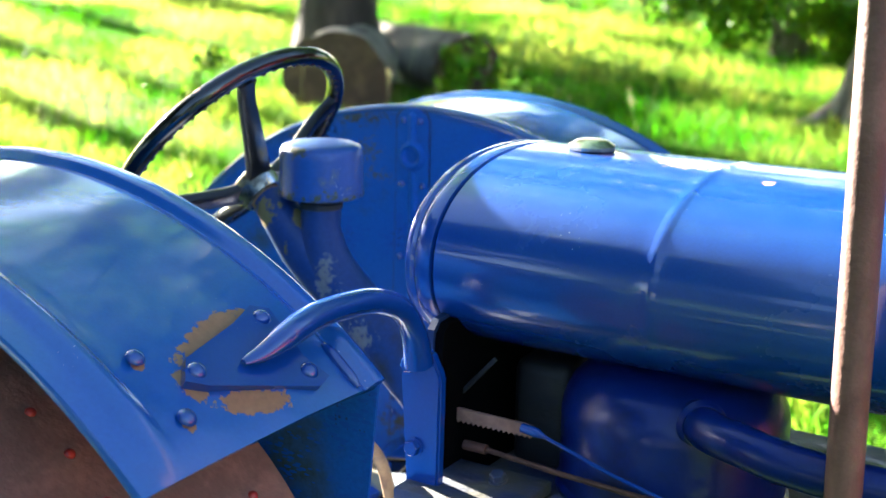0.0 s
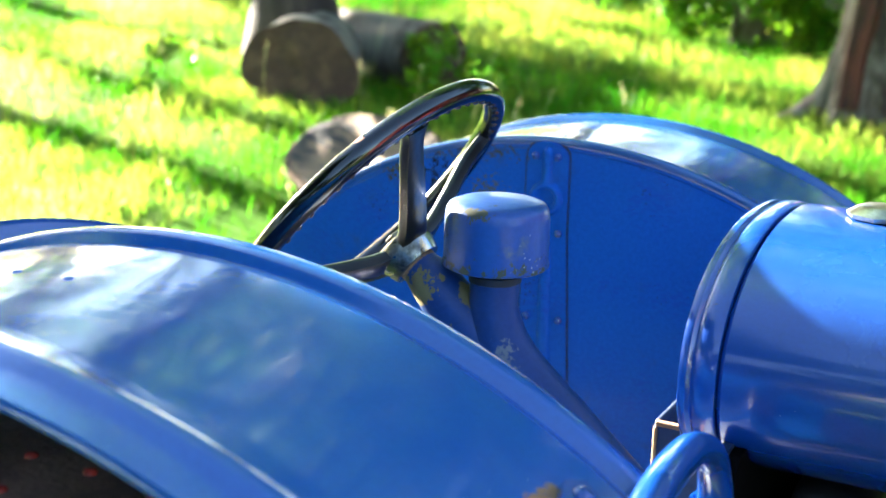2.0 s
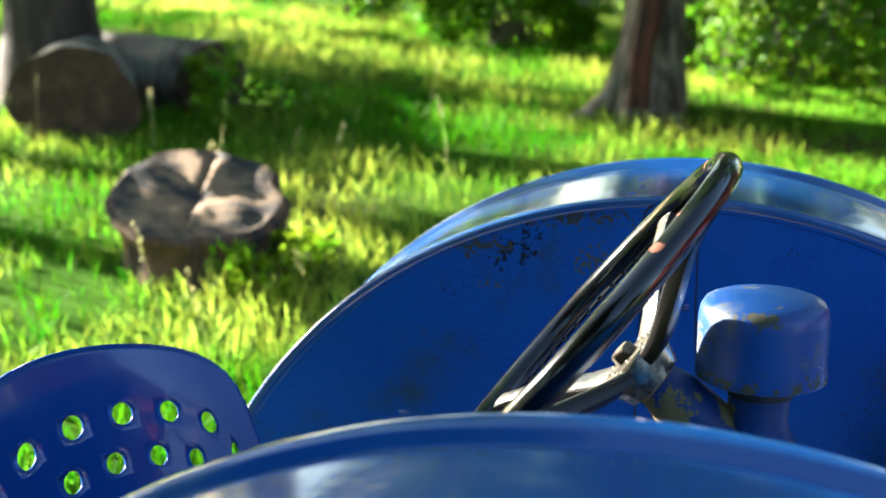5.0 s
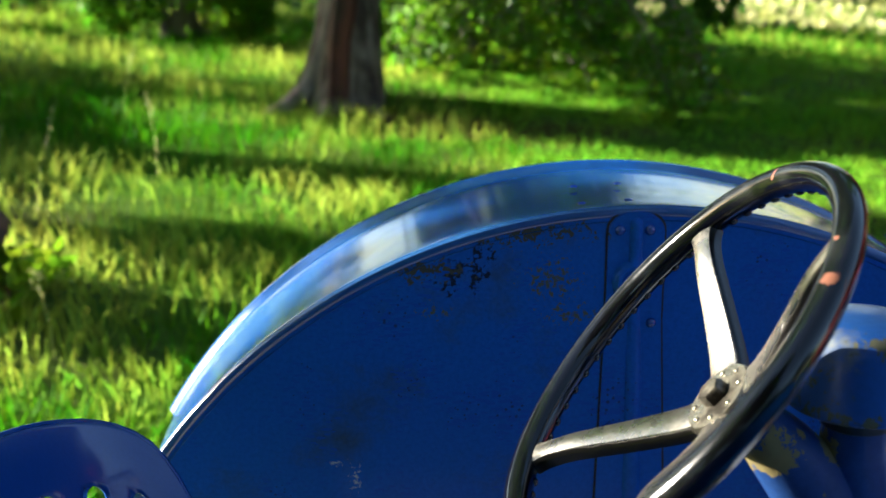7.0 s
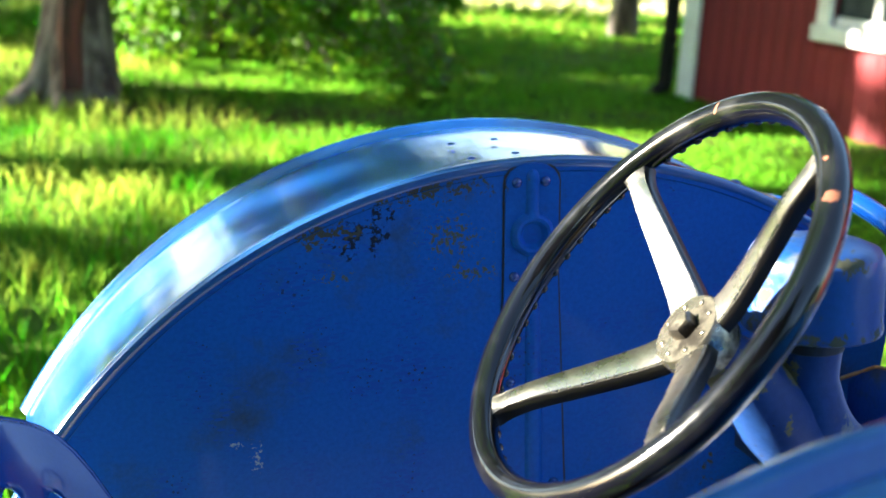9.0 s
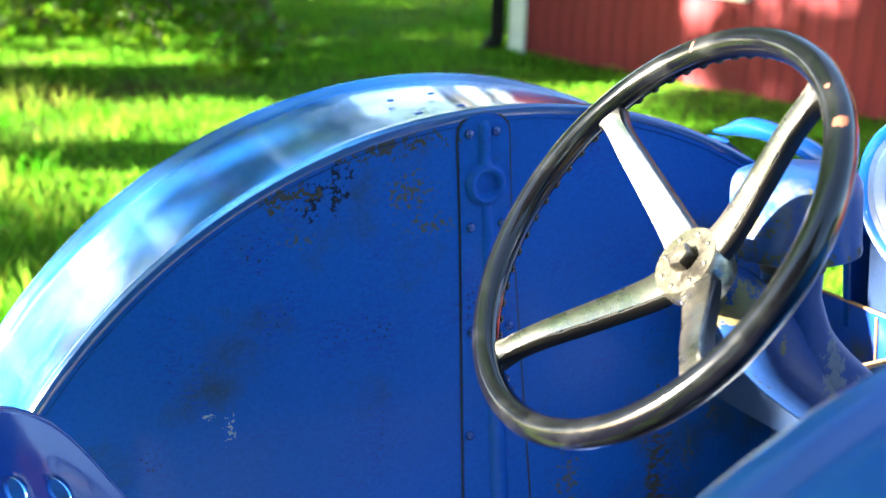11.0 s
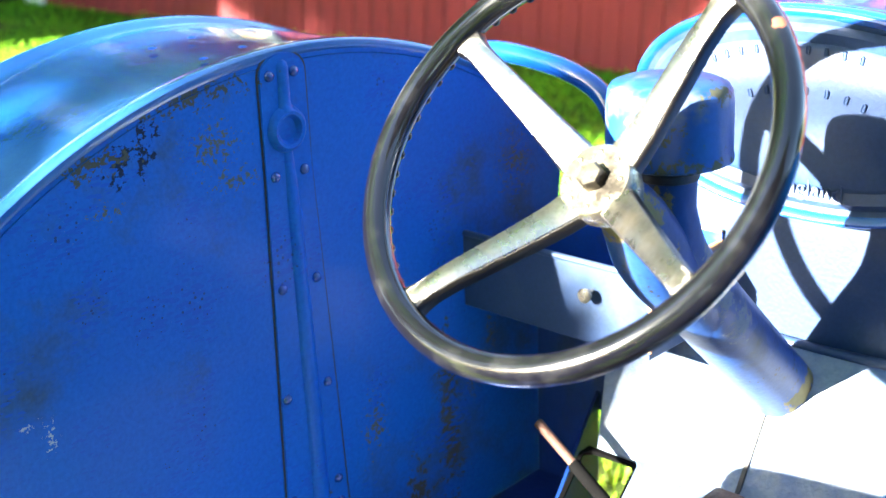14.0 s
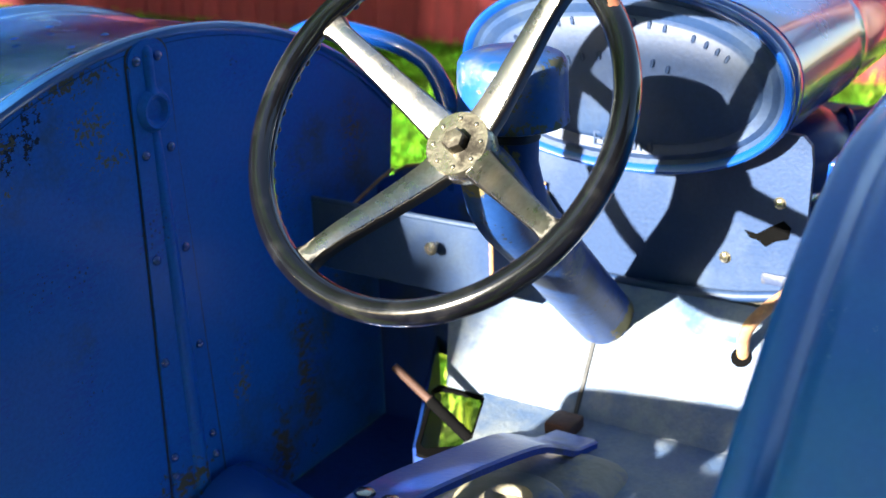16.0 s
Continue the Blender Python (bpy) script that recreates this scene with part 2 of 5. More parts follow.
spoke_steel = worn_metal("rubbed_spoke_steel")
chrome = material("dull_nickel", (0.62, 0.60, 0.55), 0.28, metal=1.0, other=(0.30, 0.27, 0.22), scale=20)
casting = material("greasy_casting", (0.014, 0.024, 0.06), 0.55, other=(0.060, 0.055, 0.040), scale=11, bump=0.5, bump_scale=70, other_rough=0.8)
# The pale cream is bare wear plus sunlight put into the colour.
worn_casting = material("pale_worn_casting", (0.20, 0.18, 0.13), 0.6, other=(0.03, 0.06, 0.16), scale=11, mix=(0.48, 0.62), bump=0.5, bump_scale=70, other_rough=0.5)
# Near-black without sheen: shade in holes and cavities, and the sleeve's own black.
deep_black = material("sooty_black_iron", (0.0018, 0.0018, 0.002), 0.95, spec=0.03)
dark_iron = material("black_iron", (0.006, 0.007, 0.009), 0.6, bump=0.4, bump_scale=60)
pole_rust = material("brown_rusted_pipe", (0.11, 0.045, 0.034), 0.6, other=(0.17, 0.08, 0.06), scale=9, bump=0.25, bump_scale=160)
# Deep green and pale straw patches also carry shade and sun dapples.
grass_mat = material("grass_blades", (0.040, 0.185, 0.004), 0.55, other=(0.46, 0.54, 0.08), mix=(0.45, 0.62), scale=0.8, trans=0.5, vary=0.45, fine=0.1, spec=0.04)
soil = material("grassy_soil", (0.04, 0.105, 0.007), 0.95, other=(0.075, 0.072, 0.028), scale=0.9, bump=0.6, bump_scale=30, fine=0.35, mix=(0.5, 0.68), spec=0.03)
bark_dark = material("dark_wet_bark", (0.075, 0.056, 0.044), 0.9, other=(0.022, 0.016, 0.013), scale=5, bump=1.0, bump_scale=24, stretch=(1, 1, 0.25), fine=0.35)
bark = material("grey_bark", (0.16, 0.135, 0.11), 0.9, other=(0.045, 0.033, 0.026), scale=5, bump=1.0, bump_scale=24, stretch=(1, 1, 0.25), fine=0.35)
tree_bark = material("furrowed_grey_bark", (0.20, 0.165, 0.135), 0.9, other=(0.040, 0.026, 0.020), scale=8, mix=(0.42, 0.58), bump=1.0, bump_scale=26, stretch=(1, 1, 0.35), fine=0.5)
bark_split = material("reddish_bare_wood", (0.10, 0.026, 0.015), 0.85, other=(0.03, 0.014, 0.010), scale=9, stretch=(1, 1, 0.2), bump=0.6)
log_end = material("dark_sawn_end", (0.055, 0.030, 0.020), 0.9, other=(0.12, 0.070, 0.042), scale=9, bump=0.8, bump_scale=50, fine=0.35, mix=(0.45, 0.7))
stump_top = material("grey_sawn_top", (0.23, 0.145, 0.085), 0.8, other=(0.030, 0.026, 0.027), scale=7, bump=0.9, bump_scale=60, fine=0.45, mix=(0.45, 0.58), stretch=(0.6, 1.6, 1))
stump_side = material("grey_split_wood", (0.125, 0.064, 0.038), 0.9, other=(0.022, 0.017, 0.016), scale=10, bump=1.0, bump_scale=45, stretch=(1, 1, 0.3), fine=0.5, mix=(0.44, 0.60))
straw = material("pale_straw", (0.55, 0.52, 0.24), 0.6, other=(0.30, 0.33, 0.10), scale=3, trans=0.3)
leaf = material("green_leaves", (0.065, 0.19, 0.007), 0.45, other=(0.15, 0.29, 0.012), scale=0.9, trans=0.55, vary=0.4, spec=0.25)
add_chips(tank_paint, [((0.726, -0.015, 1.217), (0.045, 0.03, 0.03), 0), ((0.844, -0.069, 1.21), (0.010, 0.012, 0.03), 0)], (0.34, 0.17, 0.11), 3.0, 2.3, 60, 0.8)
falu_red = material("red_stained_boards", (0.20, 0.018, 0.022), 0.85, other=(0.14, 0.013, 0.017), scale=3, stretch=(1, 1, 0.2), bump=0.3, bump_scale=40, fine=0.2)
white_paint = material("white_trim_paint", (0.74, 0.74, 0.72), 0.55, other=(0.6, 0.6, 0.57), scale=4)
black_plastic = material("black_downpipe", (0.006, 0.006, 0.007), 0.5, spec=0.12)
glass = material("window_glass", (0.05, 0.06, 0.06), 0.04, spec=0.9)
roof_tile = material("dark_roof_tiles", (0.12, 0.05, 0.035), 0.8, other=(0.07, 0.035, 0.03), scale=3)


for m_ in (paint, tank_paint, fender_paint):
    add_specks(m_)
add_specks(tank_paint, 120, 0.045, (0.55, 0.60, 0.66), 0.55)
add_specks(fender_paint, 150, 0.05, (0.50, 0.56, 0.62), 0.56)
add_specks(bare_steel, 240, 0.10, (0.05, 0.040, 0.030), 0.44)
add_specks(black_rim, 160, 0.03, (0.16, 0.14, 0.11))
add_chips(soil, [((0.3, 6.1, 0.1), (0.9, 0.45, 5), -6), ((-2.4, 4.3, 0.1), (0.7, 0.3, 5), 20)], (0.085, 0.085, 0.022), 1.5, 1.6, 3, 0.0)
add_specks(panel_paint, 200, 0.04, (0.12, 0.16, 0.24))
add_specks(panel_paint, 150, 0.16, (0.006, 0.060, 0.31), 0.40, (0.45, 1, 1.3))
add_specks(panel_paint, 120, 0.10, (0.014, 0.035, 0.12), 0.50)


# ---------------------------------------------------------------- building tools
def part(name, bm, mat, parent=None, label="", smooth=True):
    """Links a bmesh as one mesh object, under a thing or a part."""
    me = bpy.data.meshes.new(name)
    bmesh.ops.recalc_face_normals(bm, faces=bm.faces)
    bm.to_mesh(me)
    bm.free()
    me.materials.append(mat)
    if smooth:
        me.polygons.foreach_set("use_smooth", [True] * len(me.polygons))
        me.set_sharp_from_angle(angle=radians(38))
    ob = new(name, me)
    if parent is not None:
        ob.parent = parent
    if label:
        ob["label"] = label
    return ob


def thing(name, base, label, category, kind=""):
    """An empty at the foot of a thing, to carry its parts."""
    ob = new(name)
    ob.location = base
    return tagged(ob, label, category, kind=kind)


def settle(ob):
    """Shifts parts built in place so that they stay put under their base."""
    for c in list(bpy.data.objects):
        if c.parent == ob:
            c.location = -Vector(ob.location)


def twin(ob, m, parent):
    """Another object on the same mesh at m."""
    o = new(ob.name.split(".")[0], ob.data)
    o.parent = parent
    o.matrix_basis = m
    return o


def grid(bm, rows, close_u=False, close_v=False):
    """Faces between rows of points."""
    vs = [[bm.verts.new(p) for p in r] for r in rows]
    nu, nv = len(vs), len(vs[0])
    for i in range(nu if close_u else nu - 1):
        for j in range(nv if close_v else nv - 1):
            a, b, c, d = vs[i][j], vs[(i + 1) % nu][j], vs[(i + 1) % nu][(j + 1) % nv], vs[i][(j + 1) % nv]
            bm.faces.new((a, b, c, d))
    return vs


def smooth_path(pts, steps=8):
    """A curve through the points."""
    P = [Vector(p) for p in pts]
    P = [P[0] * 2 - P[1]] + P + [P[-1] * 2 - P[-2]]
    out = []
    for k in range(1, len(P) - 2):
        for s in range(steps):
            t = s / steps
            a, b, c, d = P[k - 1], P[k], P[k + 1], P[k + 2]
            out.append(0.5 * ((2 * b) + (c - a) * t + (2 * a - 5 * b + 4 * c - d) * t * t + (3 * b - a - 3 * c + d) * t ** 3))
    out.append(P[-2])
    return out


def tube(bm, pts, radius, seg=14, caps=True, flat=None, up=None):
    """A tube along pts; radius is a number or one for each point; flat scales it across."""
    pts = [Vector(p) for p in pts]
    rad = radius if isinstance(radius, (list, tuple)) else [radius] * len(pts)
    side = Vector(up) if up else Vector((0.31, 0.17, 0.93))
    rows = []
    for k, p in enumerate(pts):
        d = (pts[min(k + 1, len(pts) - 1)] - pts[max(k - 1, 0)]).normalized()
        u = side - d * side.dot(d)
        u.normalize()
        side = u if not up else side
        v = d.cross(u)
        f = 1.0 if flat is None else (flat[k] if isinstance(flat, (list, tuple)) else flat)
        rows.append([p + (u * math.cos(a) * f + v * math.sin(a)) * rad[k] for a in [2 * math.pi * j / seg for j in range(seg)]])
    vs = grid(bm, rows, close_v=True)
    if caps:
        bm.faces.new(vs[0][::-1])
        bm.faces.new(vs[-1])
    return bm


def lathe(bm, profile, axis=Matrix.Identity(4), seg=32):
    """A turned shape: (radius, height) pairs about the z axis of axis."""
    rows = [[axis @ Vector((r * math.cos(a), r * math.sin(a), h)) for a in [2 * math.pi * j / seg for j in range(seg)]] for r, h in profile]
    vs = grid(bm, rows, close_v=True)
    if profile[0][0] > 1e-5:
        bm.faces.new(vs[0][::-1])
    if profile[-1][0] > 1e-5:
        bm.faces.new(vs[-1])
    return bm


def block(bm, size, m=Matrix.Identity(4), bevel=0.003, seg=2):
    r = bmesh.ops.create_cube(bm, size=1.0, matrix=m @ Matrix.Diagonal((*size, 1)))
    if bevel:
        bmesh.ops.bevel(bm, geom=list({e for v in r["verts"] for e in v.link_edges}), offset=bevel, segments=seg, affect="EDGES", profile=0.5)
    return bm


def slab(bm, outline, depth):
    """A flat shape with thickness: outline points, pushed along depth."""
    d = Vector(depth)
    a = [bm.verts.new(Vector(p)) for p in outline]
    b = [bm.verts.new(Vector(p) + d) for p in outline]
    bm.faces.new(a)
    bm.faces.new(b[::-1])
    n = len(a)
    for i in range(n):
        bm.faces.new((a[i], a[(i + 1) % n], b[(i + 1) % n], b[i]))
    return bm


def frame_of(origin, z, x=(0, 0, 1)):
    """A pose with its z axis along z."""
    z = Vector(z).normalized()
    x = Vector(x)
    x = (x - z * x.dot(z)).normalized()
    y = z.cross(x)
    m = Matrix((x, y, z)).transposed().to_4x4()
    m.translation = Vector(origin)
    return m


def bolt_mesh(r, h, hexagon=False):
    bm = bmesh.new()
    if hexagon:
        lathe(bm, [(r * 1.25, 0), (r * 1.25, h * 0.2)], seg=16)
        lathe(bm, [(r, h * 0.2), (r, h * 0.9), (r * 0.85, h)], seg=6)
    else:
        lathe(bm, [(r, 0), (r * 0.96, h * 0.3), (r * 0.75, h * 0.7), (r * 0.4, h * 0.93), (0, h)], seg=12)
    return bm


# ---------------------------------------------------------------- ground
def ground_height(x, y):
    w = noise.noise(Vector((x * 0.35, y * 0.35, 0.3))) * 0.08 + noise.noise(Vector((x * 0.06, y * 0.06, 5))) * 0.25
    near = min(1.0, max(0.0, (math.hypot(x, y) - 1.5) / 4))
    dip = -0.05 * (1 - min(1.0, max(0.0, (math.hypot(x, y) - 1.0) / 1.2)))
    return w * near + 0.07 * min(1, max(0, (y - 1.5) / 3)) + dip


def build_ground():
    bm = bmesh.new()
    xs = [-400, -150, -60, -30] + [i * 0.5 for i in range(-40, 41)] + [30, 60, 150, 400]
    rows = [[(x, y, ground_height(x, y)) for y in xs] for x in xs]
    grid(bm, rows)
    return tagged(part("ground", bm, soil), "uneven grassy ground with bare brown soil showing", "ground", kind="structure")


build_ground()


def blades(name, spots, height, width, mat, label, seed, lean=0.9):
    """Many grass blades in one mesh."""
    rng = np.random.default_rng(seed)
    n = len(spots)
    p = np.array(spots)
    a = rng.uniform(0, 2 * np.pi, n)
    h = height * rng.uniform(0.4, 1.15, n) * (1 + 0.35 * np.sin(p[:, 0] * 5.1 + 1.7 * np.sin(p[:, 1] * 3.3)) * np.sin(p[:, 1] * 6.3 + 1.3 * np.sin(p[:, 0] * 4.1)))
    w = width * rng.uniform(0.6, 1.3, n)
    side = np.c_[np.cos(a), np.sin(a), np.zeros(n)]
    b = rng.uniform(0, 2 * np.pi, n)
    out = np.c_[np.cos(b), np.sin(b), np.zeros(n)] * (h * rng.uniform(0.1, lean, n))[:, None]
    up = np.c_[np.zeros(n), np.zeros(n), h]
    v = np.stack([p - side * w[:, None], p + side * w[:, None],
                  p + up * 0.55 + out * 0.35 + side * (w * 0.8)[:, None], p + up * 0.55 + out * 0.35 - side * (w * 0.8)[:, None],
                  p + up * 0.95 + out], axis=1).reshape(-1, 3)
    i = np.arange(n) * 5
    faces = [tuple(f) for f in np.c_[i, i + 1, i + 2, i + 3].tolist()] + [tuple(f) for f in np.c_[i + 3, i + 2, i + 4].tolist()]
    me = bpy.data.meshes.new(name)
    me.from_pydata(v.tolist(), [], faces)
    me.materials.append(mat)
    return tagged(new(name, me), label, "grass", kind="stuff")


def mown_edge(y):
    """Where the tall grass gives way to the mown lawn before the house."""
    return 0.25 + 0.25 * math.sin(y * 1.3) + 0.12 * math.sin(y * 4.1)


def lawn_spots(count, x0, x1, y0, y1, seed, bias=1.0):
    rng = np.random.default_rng(seed)
    out = []
    while len(out) < count:
        x, y = rng.uniform(x0, x1), y0 + (y1 - y0) * rng.uniform(0, 1) ** bias
        bare = math.exp(-((x - 0.3) / 0.8) ** 2 - ((y - 6.1) / 0.4) ** 2)
        if noise.noise(Vector((x * 1.1, y * 1.1, 9))) + rng.uniform(-0.5, 0.9) - 0.45 * bare > -0.1:
            out.append((x, y, ground_height(x, y) - 0.005))
    return out


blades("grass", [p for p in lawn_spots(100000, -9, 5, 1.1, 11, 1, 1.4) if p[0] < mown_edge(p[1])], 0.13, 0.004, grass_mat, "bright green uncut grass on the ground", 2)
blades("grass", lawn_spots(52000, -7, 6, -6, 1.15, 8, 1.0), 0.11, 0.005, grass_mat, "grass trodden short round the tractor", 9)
lawn_mat = material("mown_lawn_blades", (0.12, 0.35, 0.018), 0.6, other=(0.18, 0.40, 0.028), scale=0.9, trans=0.45, vary=0.3, fine=0.1, spec=0.04)
blades("mown_lawn", [p for p in lawn_spots(150000, -0.3, 8.5, 1.3, 12, 13, 1.2) if p[0] > mown_edge(p[1]) - 0.15], 0.045, 0.0045, lawn_mat, "short mown green lawn before the house", 14, 1.3)
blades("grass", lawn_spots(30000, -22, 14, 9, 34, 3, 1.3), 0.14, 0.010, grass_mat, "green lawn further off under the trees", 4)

blades("field_straw", lawn_spots(26000, 1, 26, 11.3, 40, 6, 1.5), 0.10, 0.06, straw, "pale sunlit hay field beyond the lawn", 7)

# ---------------------------------------------------------------- tractor
LEAN = Matrix.Translation((0, 0.45, 1.10)) @ Matrix.Rotation(radians(-3.0), 4, "X") @ Matrix.Rotation(radians(-2.2), 4, "Y") @ Matrix.Translation((0, -0.45, -1.10))
tractor = new("tractor")
tractor.matrix_basis = LEAN
tagged(tractor, "old blue painted farm tractor with worn paint standing on grass", "tractor")


def fender(side, cx, cz, R, mat_top):
    """A wheel fender: a rolled top with beads along both edges, an inner panel and a strap."""
    yi, slim = (0.45, 0.978) if side > 0 else (-0.464, 0.964)
    a0, a1 = math.asin((0.545 - cx) / R), -math.radians(60.5)
    prof = [(0.0, -0.009), (-0.003, -0.005), (-0.0038, 0.0), (-0.0028, 0.0035), (0.0, 0.0055), (0.005, 0.0062), (0.012, 0.0062), (0.019, 0.0055), (0.023, 0.0025), (0.0265, -0.003), (0.030, -0.0065), (0.034, -0.0068), (0.039, -0.004), (0.048, -0.004), (0.15, -0.005), (0.29, -0.006),
            (0.316, -0.006), (0.322, -0.0035), (0.329, 0.002), (0.337, 0.0045), (0.345, 0.002), (0.352, -0.0035), (0.358, -0.006), (0.372, -0.008), (0.381, -0.010), (0.384, -0.014)]
    under = [(y, h - 0.004) for y, h in prof[::-1]]
    loop = prof + [(under[0][0], under[0][1])] + [(y, min(h, -0.010) - 0.002) for y, h in under[1:-1]] + [(0.0, -0.016)]
    def inner(x):
        return yi - (0.06 * max(0.0, -x - 0.15) if side < 0 else 0.0)

    bm = bmesh.new()
    n = 72
    rows = []
    for k in range(n + 1):
        a = a0 + (a1 - a0) * k / n
        lift = 0.013 * max(0.0, min(1.0, (a - 0.2) / 0.45))
        ridge = min(1.0, max(0.0, (k - 1.5) / 2.5))
        crown = [lift * math.sin(math.pi * min(1, y / 0.36)) - (1 - ridge) * (max(0.0, h + 0.006) if y > 0.318 else 0.0) for y, h in loop]
        rows.append([(cx + (R + h + q) * math.sin(a), inner(cx + R * math.sin(a)) + side * y * slim, cz + (R + h + q) * math.cos(a)) for (y, h), q in zip(loop, crown)])
    vs = grid(bm, rows, close_v=True)
    bm.faces.new(vs[0])
    bm.faces.new(vs[-1][::-1])
    ob = part("fender", bm, mat_top, tractor)
    bm = bmesh.new()
    rim = [(cx + (R - 0.007) * math.sin(a), cz + (R - 0.007) * math.cos(a)) for a in [a0 + (a1 - a0) * k / 40 for k in range(41)]]
    poly = rim + [(-0.60, 0.74), (-0.55, 0.56), (-0.35, 0.40), (0.49, 0.40), (0.50, 0.56), (0.52, 0.80)]
    slab(bm, [(x, inner(x) - 0.002 * side, z) for x, z in poly], (0, 0.004 * side, 0))
    part("inner_panel", bm, panel_paint, ob, "flaking blue sheet panel", smooth=False)
    return ob


left_paint = material("sun_bleached_fender_paint", (0.006, 0.056, 0.23), 0.13, other=(0.025, 0.095, 0.23), scale=4, mix=(0.42, 0.72), coat=0.6, bump=0.05, bump_scale=220, other_rough=0.26, fine=0.12, wave=0.003)
add_specks(left_paint)
left_fender = fender(1, 0.015, 0.428, 0.7635, left_paint)
right_fender = fender(-1, 0.02, 0.450, 0.772, fender_paint)


def strap(parent):
    """The pressed stiffening strap on the left inner panel, with its rivets."""
    y = 0.4475
    bm = bmesh.new()
    top = [(math.cos(a) * 0.036, 1.166 + math.sin(a) * 0.026) for a in [math.pi * k / 10 for k in range(11)]]
    edge = top + [(-0.036, 1.05), (-0.047, 0.50), (0.064, 0.50), (0.036, 1.05)]
    slab(bm, [(x, y, z) for x, z in edge], (0, -0.0026, 0))
    bmesh.ops.bevel(bm, geom=[e for e in bm.edges if all(v.co.y < y - 0.002 for v in e.verts)], offset=0.0012, segments=2, affect="EDGES")
    ob = part("strap", bm, panel_paint, parent)
    bm = bmesh.new()
    slab(bm, [(x * 1.035 + (0.0012 if x > 0 else -0.0012), y, z + (0.002 if z > 1.166 else 0)) for x, z in edge], (0, -0.0007, 0))
    part("rust_line", bm, dark_iron, ob, "dark rust creeping from under the strap", smooth=False)
    bm = bmesh.new()
    neck = smooth_path([(0, y, 1.183), (0, y, 1.172), (0, y, 1.155), (0, y, 1.138), (0, y, 1.122)], 4)
    tube(bm, neck, [0.004, 0.0065, 0.008, 0.0088, 0.009] + [0.009] * (len(neck) - 8) + [0.0095, 0.011, 0.013], seg=12)
    low = smooth_path([(0, y, 1.080), (0.004, y, 0.95), (0.014, y, 0.50)], 8)
    tube(bm, low, [0.0075 + 0.0005 * k for k in range(len(low))], seg=12, flat=0.7, up=(0, 1, 0))
    part("rib", bm, panel_paint, ob)
    bm = bmesh.new()
    lathe(bm, [(0.030, 0), (0.0285, 0.004), (0.0265, 0.0085), (0.0225, 0.0115), (0.0185, 0.0105), (0.0155, 0.0065), (0.0135, 0.0035), (0.010, 0.003), (0, 0.0035)], frame_of((0, y, 1.10), (0, -1, 0)), 32)
    part("ring_boss", bm, panel_paint, ob)
    rv = None
    for x, z in ((-0.021, 1.167), (0.017, 1.167), (-0.023, 1.045), (0.023, 1.045), (-0.026, 0.902), (0.030, 0.902), (-0.033, 0.755), (0.036, 0.755), (-0.036, 0.61), (0.043, 0.61), (-0.038, 0.58), (0.045, 0.575)):
        m = frame_of((x, y - 0.0025, z), (0, -1, 0))
        if rv is None:
            rv = part("rivet", bolt_mesh(0.0068, 0.0058), paint, ob)
            rv.matrix_basis = m
        else:
            twin(rv, m, ob)


strap(left_fender)


def wheel(side, cx):
    """A steel wheel: a wide tread band with red bolts, spokes and a hub."""
    r, cz, wide = 0.545, 0.52, 0.40
    ax = frame_of((cx, 0.49 * side, cz), (0, side, 0))
    bm = bmesh.new()
    lathe(bm, [(r - 0.012, 0), (r, 0.004), (r, wide), (r - 0.012, wide + 0.004), (r - 0.03, wide), (r - 0.03, 0.004), (r - 0.012, 0)], ax, 96)
    ob = part("wheel", bm, rust, tractor, "rusty brown steel wheel with red bolts")
    spoke_ob = None
    for k in range(14):
        a = 2 * math.pi * k / 14
        b = a + 0.12 * (1 if k % 2 else -1)
        bm = bmesh.new()
        tube(bm, [ax @ Vector((0.08 * math.cos(a), 0.08 * math.sin(a), wide / 2 + (0.08 if k % 2 else -0.08))),
                  ax @ Vector(((r - 0.03) * math.cos(b), (r - 0.03) * math.sin(b), wide / 2))], 0.011, seg=8)
        part("spoke", bm, rust, ob)
    bm = bmesh.new()
    lathe(bm, [(0.0, -0.02), (0.09, -0.02), (0.10, 0.0), (0.10, 0.3), (0.06, 0.36), (0, 0.37)], ax, 24)
    part("hub", bm, rust, ob)
    bolt = None
    for k in range(52 if side < 0 else 26):
        for j, off in enumerate((0.06, 0.17, 0.235, 0.33)):
            a = 2 * math.pi * (k + (0.45 if j % 2 else 0.0)) / (52 if side < 0 else 26)
            c = ax @ Vector((r * math.cos(a), r * math.sin(a), off))
            m = frame_of(c, c - ax @ Vector((0, 0, off)), (0, 1, 0))
            if bolt is None:
                bolt = part("bolt", bolt_mesh(0.0065, 0.005), red_paint, ob, "red painted bolt head")
                bolt.matrix_basis = m
            else:
                twin(bolt, m, ob)
    return ob


wheel(1, 0.02)
wheel(-1, 0.02)


# section of a spoke: across, up, and how far the enamel is rubbed off
SPOKE = ((-1, -0.9, 0.0), (-1.02, 0.0, 0.05), (-0.98, 0.45, 0.28), (-0.86, 0.78, 0.85), (-0.45, 0.95, 1.05), (0, 1, 1.1), (0.45, 0.95, 1.05), (0.86, 0.78, 0.85), (0.98, 0.45, 0.28), (1.02, 0.0, 0.05), (1, -0.9, 0.0), (0.6, -1.1, 0.0), (-0.6, -1.1, 0.0))


